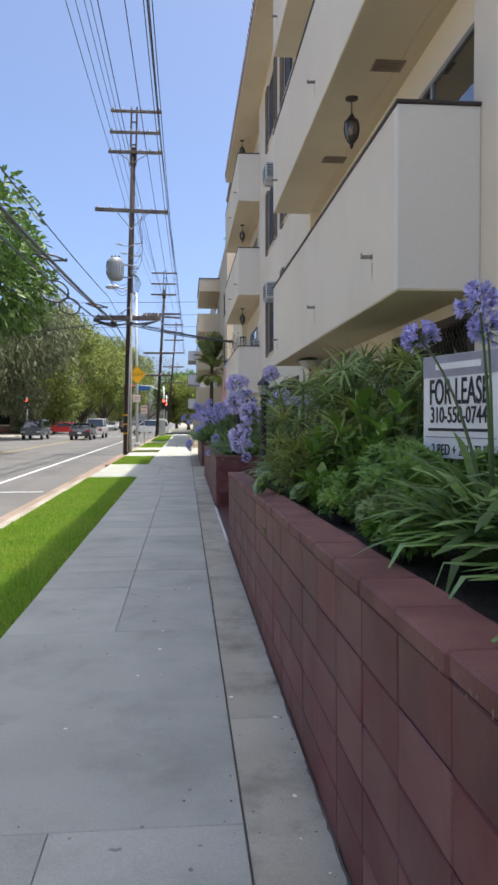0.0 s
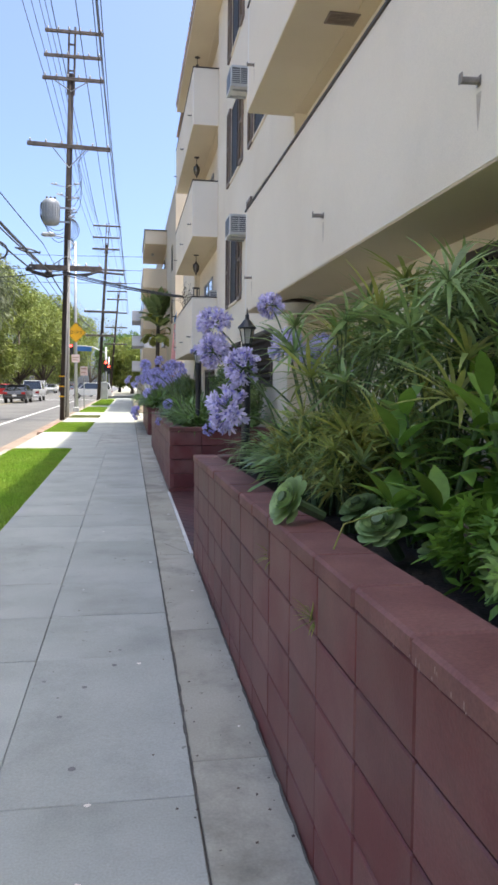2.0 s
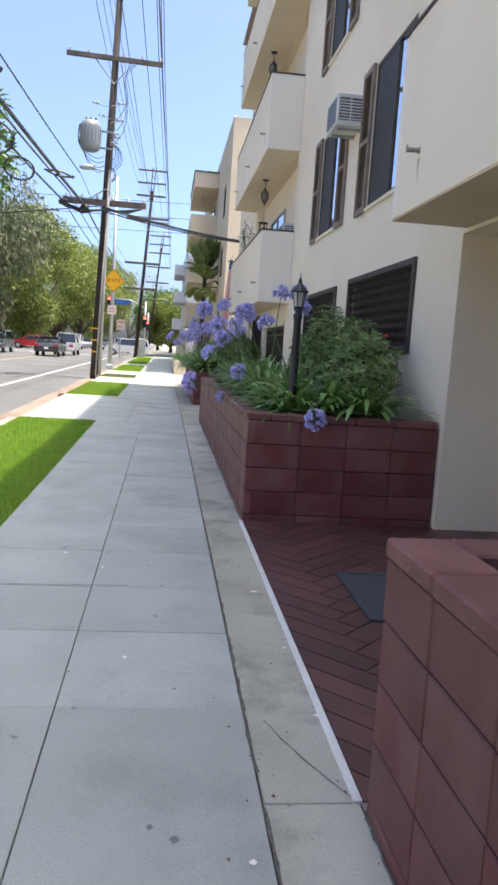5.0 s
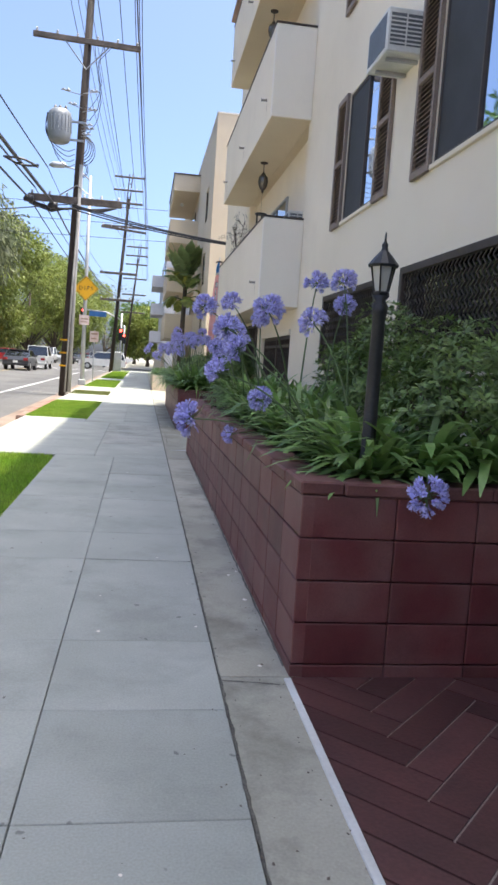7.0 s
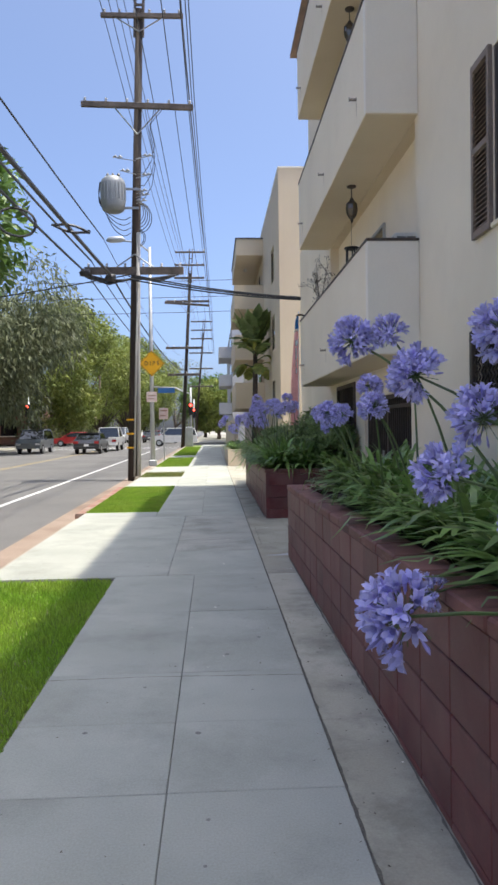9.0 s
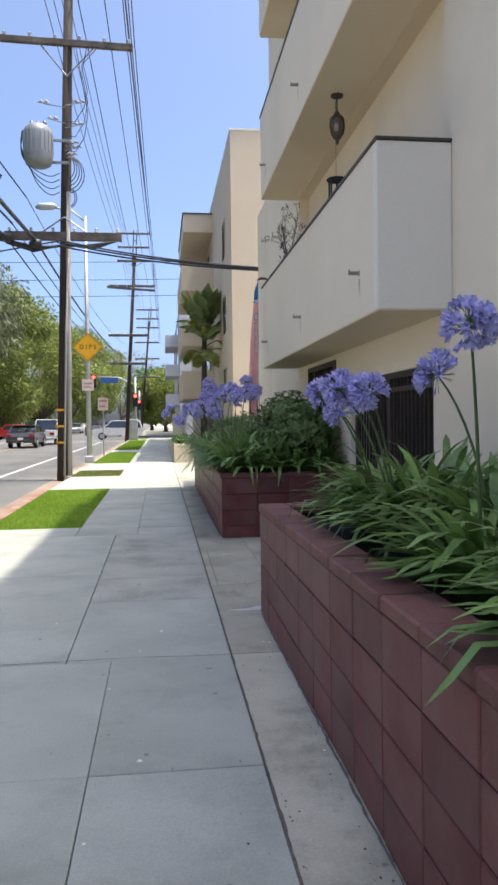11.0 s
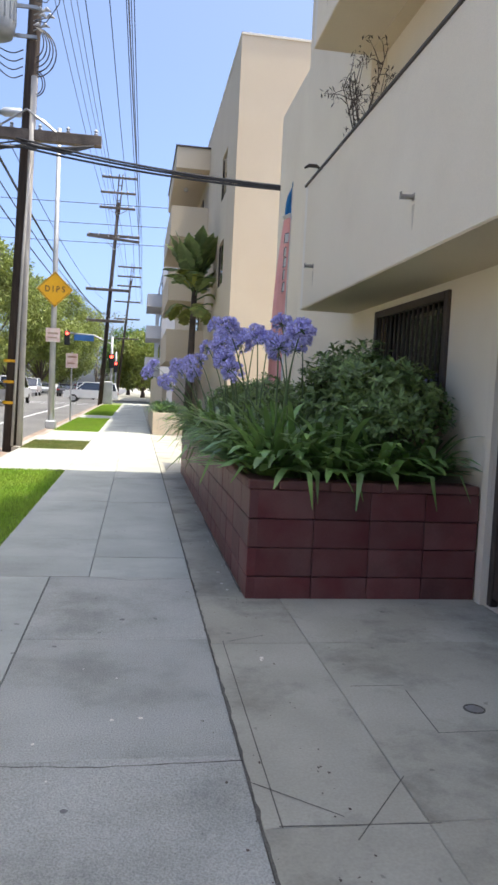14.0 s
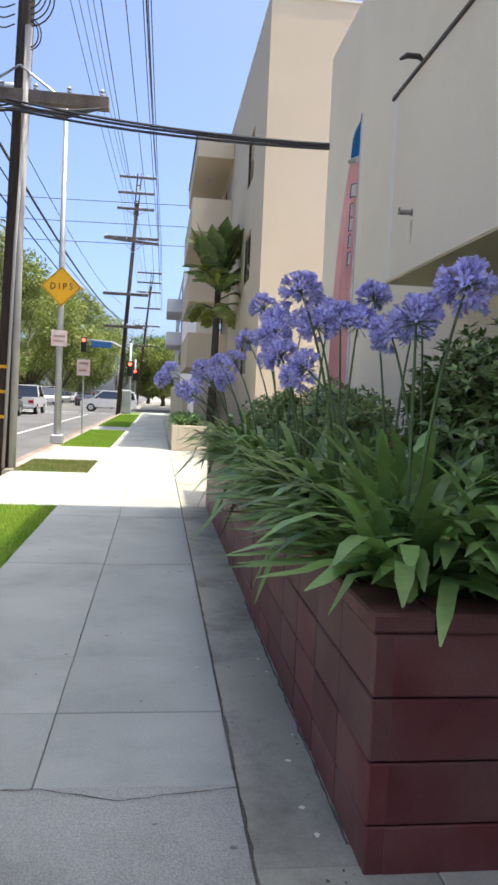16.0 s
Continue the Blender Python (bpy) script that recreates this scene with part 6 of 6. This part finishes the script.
JOINTS = [-13, -10, -7, -4.0, -1.1, 1.61, 4.25, 5.69, 6.46, 7.25, 8.75, 9.53, 10.2, 10.94, 11.67, 12.41, 13.9, 14.69, 15.42, 16.19, 17.7, 19.17, 20.69, 21.62, 22.95, 24.29, 24.93, 25.64, 27.85, 30.27, 32.6, 34.9, 37.2, 39.5, 41.8, 44, 47, 50, 54, 58, 62, 66, 70, 75, 80]
for a, b in zip(JOINTS, JOINTS[1:]):
    if 19 < a < 24:
        slab(-0.29, 0.73, a, b, "roughconcrete" if a > 20 else "concrete")
    elif 1 < a < 4 or a < -5 or 18 < a < 19:
        slab(-0.82, 0.73, a, b)
    else:
        slab(-0.82, -0.015, a, b)
        slab(-0.015, 0.73, a, b)
STRIP = [-13, -7, -1.4, 1.0, 2.6, 4.5, 6.1, 8.13, 11.99, 15.4, 19.2, 20.1, 21.14, 22.87, 23.8, 27.8, 31, 35, 41, 50, 66, 80]
for a, b in zip(STRIP, STRIP[1:]):
    slab(0.736, 1.055 if b < 8.2 or 11 < b < 12.1 else 1.30, a, b, "strip")
for x, a, b in ((-0.292, 19.17, 21.8), (-0.292, 21.8, 24.29), (-0.822, 24.29, 25.05), (-0.822, 31.0, 34.9), (-0.822, 37.3, 41.2), (-0.822, 50.25, 53.55)):
    slab(-2.14, x, a, b, "concrete")
# walk to the gate
for a, b in ((20.2, 21.14), (21.14, 22.87), (22.87, 23.75)):
    slab(1.30, 2.72, a, b, "strip", 0.001)


def clip(poly, axis, lim, sign):
    out = []
    for p, q in zip(poly, poly[1:] + poly[:1]):
        a, b = sign * (p[axis] - lim), sign * (q[axis] - lim)
        if a <= 0:
            out.append(p)
        if a * b < 0:
            t = a / (a - b)
            out.append((p[0] + t * (q[0] - p[0]), p[1] + t * (q[1] - p[1])))
    return out


entry = struct("entry_floor", Mesh().box(1.03, 1.062, 8.13, 11.96, -0.1, 0.008, 0.002), M["whitemetal"], "dark red herringbone plank tiles with a pale metal edge", "floor")
PW, PL = 0.15, 0.60
ca = math.cos(radians(45))
for i in range(-20, 36):
    for j in range(-14, 16):
        for flip in (0, 1):
            # herringbone: pairs of planks stepped along the diagonal
            ox, oy = i * PW + j * PL, i * PW - j * PL
            rect = [(ox, oy), (ox + PL, oy), (ox + PL, oy + PW), (ox, oy + PW)] if not flip else [(ox - PW + PW, oy + PW), (ox + PW, oy + PW), (ox + PW, oy + PW + PL), (ox, oy + PW + PL)]
            c = (sum(p[0] for p in rect) / 4, sum(p[1] for p in rect) / 4)
            rect = [(c[0] + (p[0] - c[0]) * (1 - 0.005 / abs(p[0] - c[0])), c[1] + (p[1] - c[1]) * (1 - 0.005 / abs(p[1] - c[1]))) for p in rect]
            poly = [(2.3 + (p[0] - p[1]) * ca, 10 + (p[0] + p[1]) * ca - 1.0) for p in rect]
            for axis, lim, sign in ((0, 1.068, -1), (0, 3.68, 1), (1, 8.14, -1), (1, 11.985, 1)):
                poly = clip(poly, axis, lim, sign) if len(poly) > 2 else poly
            if len(poly) > 2:
                part("plank_tile", Mesh().prism(poly, "z", -0.03, 0.0), M["tile"], entry)

BLOCK = Mesh().box(-0.025, 0.05, 0.002, 0.398, 0.003, 0.197, 0.005).data("block", M["block"])
CAPB = Mesh().box(-0.03, 0.175, 0.002, 0.398, 0.0, 0.062, 0.009).data("cap_block", M["capblock"])


def planter(y0, y1, x1, top0, top1, label, ends=(True, True), x0=1.06):
    """Block planter: level courses from the cap down, on ground that rises along it."""
    n = max(1, round((y1 - y0) / 0.39))
    step = (y1 - y0) / n
    tilt = math.degrees(math.atan2(top1 - top0, y1 - y0))
    root = thing("planter", label, "planter", "block planters along the pavement", pose(x0, y0, top0, tilt))
    w = x1 - x0
    d = y1 - y0
    part("core", Mesh().box(0.03, 0.18, 0.03, d - 0.03, -1.3, -0.06).box(0.18, w, 0.03, 0.18, -1.3, -0.06).box(0.18, w, d - 0.18, d - 0.03, -1.3, -0.06), M["mortar"], root)
    part("soil", Mesh().box(0.18, w, 0.18, d - 0.18, -0.9, -0.10), M["soil"], root)
    sc = step / 0.4
    for k in range(n):
        for r in range(1, 6):
            part("block", BLOCK, None, root, at=Matrix.Translation((0.025 + R.uniform(-0.002, 0.002), k * step, -0.062 - 0.2 * r)) @ Matrix.Diagonal((1, sc, 1, 1)))
        part("cap_block", CAPB, None, root, at=Matrix.Translation((0.02 + R.uniform(-0.003, 0.003), k * step, -0.062 + R.uniform(-0.002, 0.002))) @ Matrix.Diagonal((1, sc, 1, 1)))
    chips, cr = Mesh(), random.Random(int(y0 * 7) + 90)
    for k in range(int(d * 26)):
        y, z = cr.uniform(0.1, d - 0.1), -0.060 + abs(cr.gauss(0, 0.012))
        a, h = cr.uniform(0.0015, 0.004), cr.uniform(0.006, 0.020)
        if math.sin(y * 2.1 + 0.7) + cr.uniform(-0.6, 0.6) > 0 and z + h < -0.012:
            chips.add([(-0.0142, y - a, z), (-0.0142, y + a, z + 0.002), (-0.0142, y + a * 0.6, z + h), (-0.0142, y - a * 0.8, z + h * 0.9)], [(0, 1, 2, 3)])
    tagged(part("worn_paint", chips, M["chip"], root, fix=False), "pale chips along the worn cap edge", kind="stuff")
    m = max(1, int(w / 0.4))
    s2 = (w - 0.05) / m
    for end, flag in ((0, ends[0]), (1, ends[1])):
        if not flag:
            continue
        for k in range(m):
            for r in range(1, 6):
                rot = pose(0.05 + (k + (0 if end else 1)) * s2, 0.025 if not end else d - 0.025, -0.062 - 0.2 * r, 0, 0, -90 if end else 90)
                rot = pose(0.055 + (k + 1) * s2, 0.025, -0.062 - 0.2 * r, 0, 0, 90) if not end else pose(0.055 + k * s2, d - 0.025, -0.062 - 0.2 * r, 0, 0, -90)
                part("block", BLOCK, None, root, at=rot @ Matrix.Diagonal((1, s2 / 0.4, 1, 1)))
        s3 = (w - 0.20) / 4
        for k in range(4):
            rot = pose(0.197 + (k + 1) * s3, 0.02, -0.062, 0, 0, 90) if not end else pose(0.197 + k * s3, d - 0.02, -0.062, 0, 0, -90)
            part("cap_block", CAPB, None, root, at=rot @ Matrix.Diagonal((1, s3 / 0.4, 1, 1)))
    return root


planter(-3.99, 8.1, WX - 0.02, 1.18, 0.905, "long oxblood painted block planter full of shrubs", (False, True))
planter(12.0, 20.2, WX - 0.02, 0.92, 0.835, "oxblood painted block planter with lilac flowers", (True, True))
planter(23.75, 31.2, WX - 0.02, 0.815, 0.80, "oxblood painted block planter with strap leaved plants", (True, True))


def ribbon(name, pts, w, key, label, z=0.0025, rng=random.Random(5)):
    """A thin cut, crack or smear lying on the paving."""
    m = Mesh()
    pts = [Vector((*p, z)) for p in pts]
    fine = []
    for a, b in zip(pts, pts[1:]):
        n = max(2, int((b - a).length / 0.05))
        fine += [a.lerp(b, i / n) + Vector((rng.uniform(-1, 1), rng.uniform(-1, 1), 0)) * (0.004 if name in ("crack", "dirt_line") else 0.0004) for i in range(n)]
    fine.append(pts[-1])
    vs = []
    for i, p in enumerate(fine):
        d = (fine[min(i + 1, len(fine) - 1)] - fine[max(i - 1, 0)]).normalized()
        s = Vector((-d.y, d.x, 0)) * w * 0.5 * (rng.uniform(0.4, 1.3) if name in ("crack", "dirt_line") else 1)
        vs += [p - s, p + s]
    m.add(vs, [(2 * i, 2 * i + 1, 2 * i + 3, 2 * i + 2) for i in range(len(fine) - 1)])
    part(name, m, M[key], pavement, label)


for pts in (((0.81, 22.91), (0.80, 21.14)), ((0.74, 21.42), (1.02, 21.19)), ((1.03, 21.06), (1.32, 21.43)), ((0.79, 21.15), (1.34, 21.13)), ((0.84, 22.9), (1.06, 23.0)), ((1.36, 22.26), (1.63, 22.26)), ((1.62, 22.2), (1.6, 21.76)), ((1.6, 21.76), (2.02, 21.77))):
    ribbon("saw_cut", pts, 0.005, "joint", "thin dark saw cut in the concrete")
for pts in (((0.80, 8.65), (0.9, 8.4), (1.05, 8.11)), ((0.74, 20.27), (0.92, 20.3), (1.06, 20.33)), ((-0.4, 21.6), (0.2, 21.56), (0.73, 21.58)), ((-0.82, 16.1), (-0.2, 16.12), (0.73, 16.08)), ((-0.82, 7.25), (-0.1, 7.27)), ((-0.5, 10.2), (0.2, 10.23)), ((-0.82, 24.27), (0.0, 24.29), (0.3, 24.2), (0.73, 24.27)), ((0.73, 11.95), (1.0, 11.9)), ((-0.3, 27.9), (0.1, 27.8), (0.73, 27.86)), ((-0.82, 19.2), (0.0, 19.22), (0.73, 19.19))):
    ribbon("crack", pts, 0.007, "joint", "uneven crack filled with dirt")
for y0, y1 in ((4.2, 8.1), (8.3, 12.0), (12.5, 19.0), (19.0, 24.2), (24.4, 30.0)):
    ribbon("crack", ((0.732, y0), (0.734, (y0 + y1) / 2), (0.732, y1)), 0.013, "joint", "dirt filled joint along the pavement edge")
for y0, y1 in ((-1.2, 2.1), (2.3, 5.2), (5.3, 8.05), (12.1, 15.5), (15.7, 20.1), (23.9, 28.0)):
    ribbon("dirt_line", ((1.052, y0), (1.050, y0 * 0.6 + y1 * 0.4), (1.052, y1)), 0.012, "joint", "line of dirt where the planter meets the concrete")
cover = thing("drain_cover", "small round iron drain cover in the walk", "drain cover", at=pose(1.867, 21.98, 0.0))
part("rim", Mesh().lathe([(0.050, 0.001), (0.050, 0.005), (0.042, 0.006), (0.042, 0.002)], (0, 0, 0), 20), M["joint"], cover)
part("lid", Mesh().lathe([(0.001, 0.004), (0.020, 0.0045), (0.040, 0.004), (0.041, 0.001)], (0, 0, 0), 20), M["gum"], cover)
patch = Mesh()
patch.ngon([(0.782, 20.265, 0.0034), (0.869, 20.277, 0.0034), (0.961, 20.286, 0.0034), (1.058, 20.349, 0.0034), (1.092, 20.347, 0.0034), (1.061, 20.227, 0.0034), (0.949, 20.229, 0.0034), (0.862, 20.239, 0.0034)])
part("mortar_patch", patch, M["farwall"], pavement, "pale smear of mortar on the concrete")
grit = Mesh()
gr = random.Random(15)
for k in range(900):
    y = gr.uniform(-1, 31)
    x = gr.choice((gr.gauss(0.74, 0.05), gr.gauss(1.0, 0.07), gr.uniform(-0.8, 1.05), gr.gauss(1.02, 0.03)))
    if x > 1.035 and not 20.3 < y < 23.6:
        continue
    a, s = gr.uniform(0, 6.28), gr.uniform(0.002, 0.008)
    grit.add([(x + s * math.cos(a + j * 1.57) * gr.uniform(0.5, 1.2), y + s * math.sin(a + j * 1.57) * gr.uniform(0.5, 1.6), 0.003 + gr.uniform(0, 0.004)) for j in range(4)], [(0, 1, 2, 3)])
tagged(new("leaf_litter", grit.data("leaf_litter", M["bark"], False, False)), "scattered dry leaf bits and grit on the pavement", "litter", "", "stuff")
spat = Mesh()
for k in range(70):
    y, x = gr.uniform(1, 28), gr.choice((gr.gauss(0.2, 0.3), gr.gauss(1.0, 0.04)))
    if -0.8 < x < 1.03:
        n = 9
        s = gr.uniform(0.004, 0.016)
        spat.ngon([(x + s * math.cos(2 * math.pi * j / n) * gr.uniform(0.6, 1.2), y + s * math.sin(2 * math.pi * j / n) * gr.uniform(0.6, 1.4), 0.0032) for j in range(n)])
tagged(new("pale_spatter", spat.data("pale_spatter", M["whitelitstucco"], False, False)), "pale spatter and worn patches on the pavement", "stain", "", "stuff")
gum = Mesh()
for k in range(60):
    y, x, s, n = gr.uniform(0, 30), gr.uniform(-0.75, 0.7), gr.uniform(0.006, 0.017), 10
    gum.ngon([(x + s * math.cos(2 * math.pi * j / n) * gr.uniform(0.8, 1.15), y + s * 1.1 * math.sin(2 * math.pi * j / n) * gr.uniform(0.8, 1.15), 0.0036) for j in range(n)])
tagged(new("gum_spots", gum.data("gum_spots", M["gum"], False, False)), "dark old gum spots on the pavement", "stain", "", "stuff")
low = thing("low_planter", "low cream painted planter by the driveway", "planter")
for q in ((0.78, 0.95, 41, 49.4), (0.952, 2.4, 41, 41.17), (0.952, 2.4, 49.2, 49.4)):
    part("wall", Mesh().box(*q, 0, 0.66, 0.01), M["tanstucco"], low)
part("soil", Mesh().box(0.95, 2.4, 41.17, 49.2, 0, 0.55), M["soil"], low)
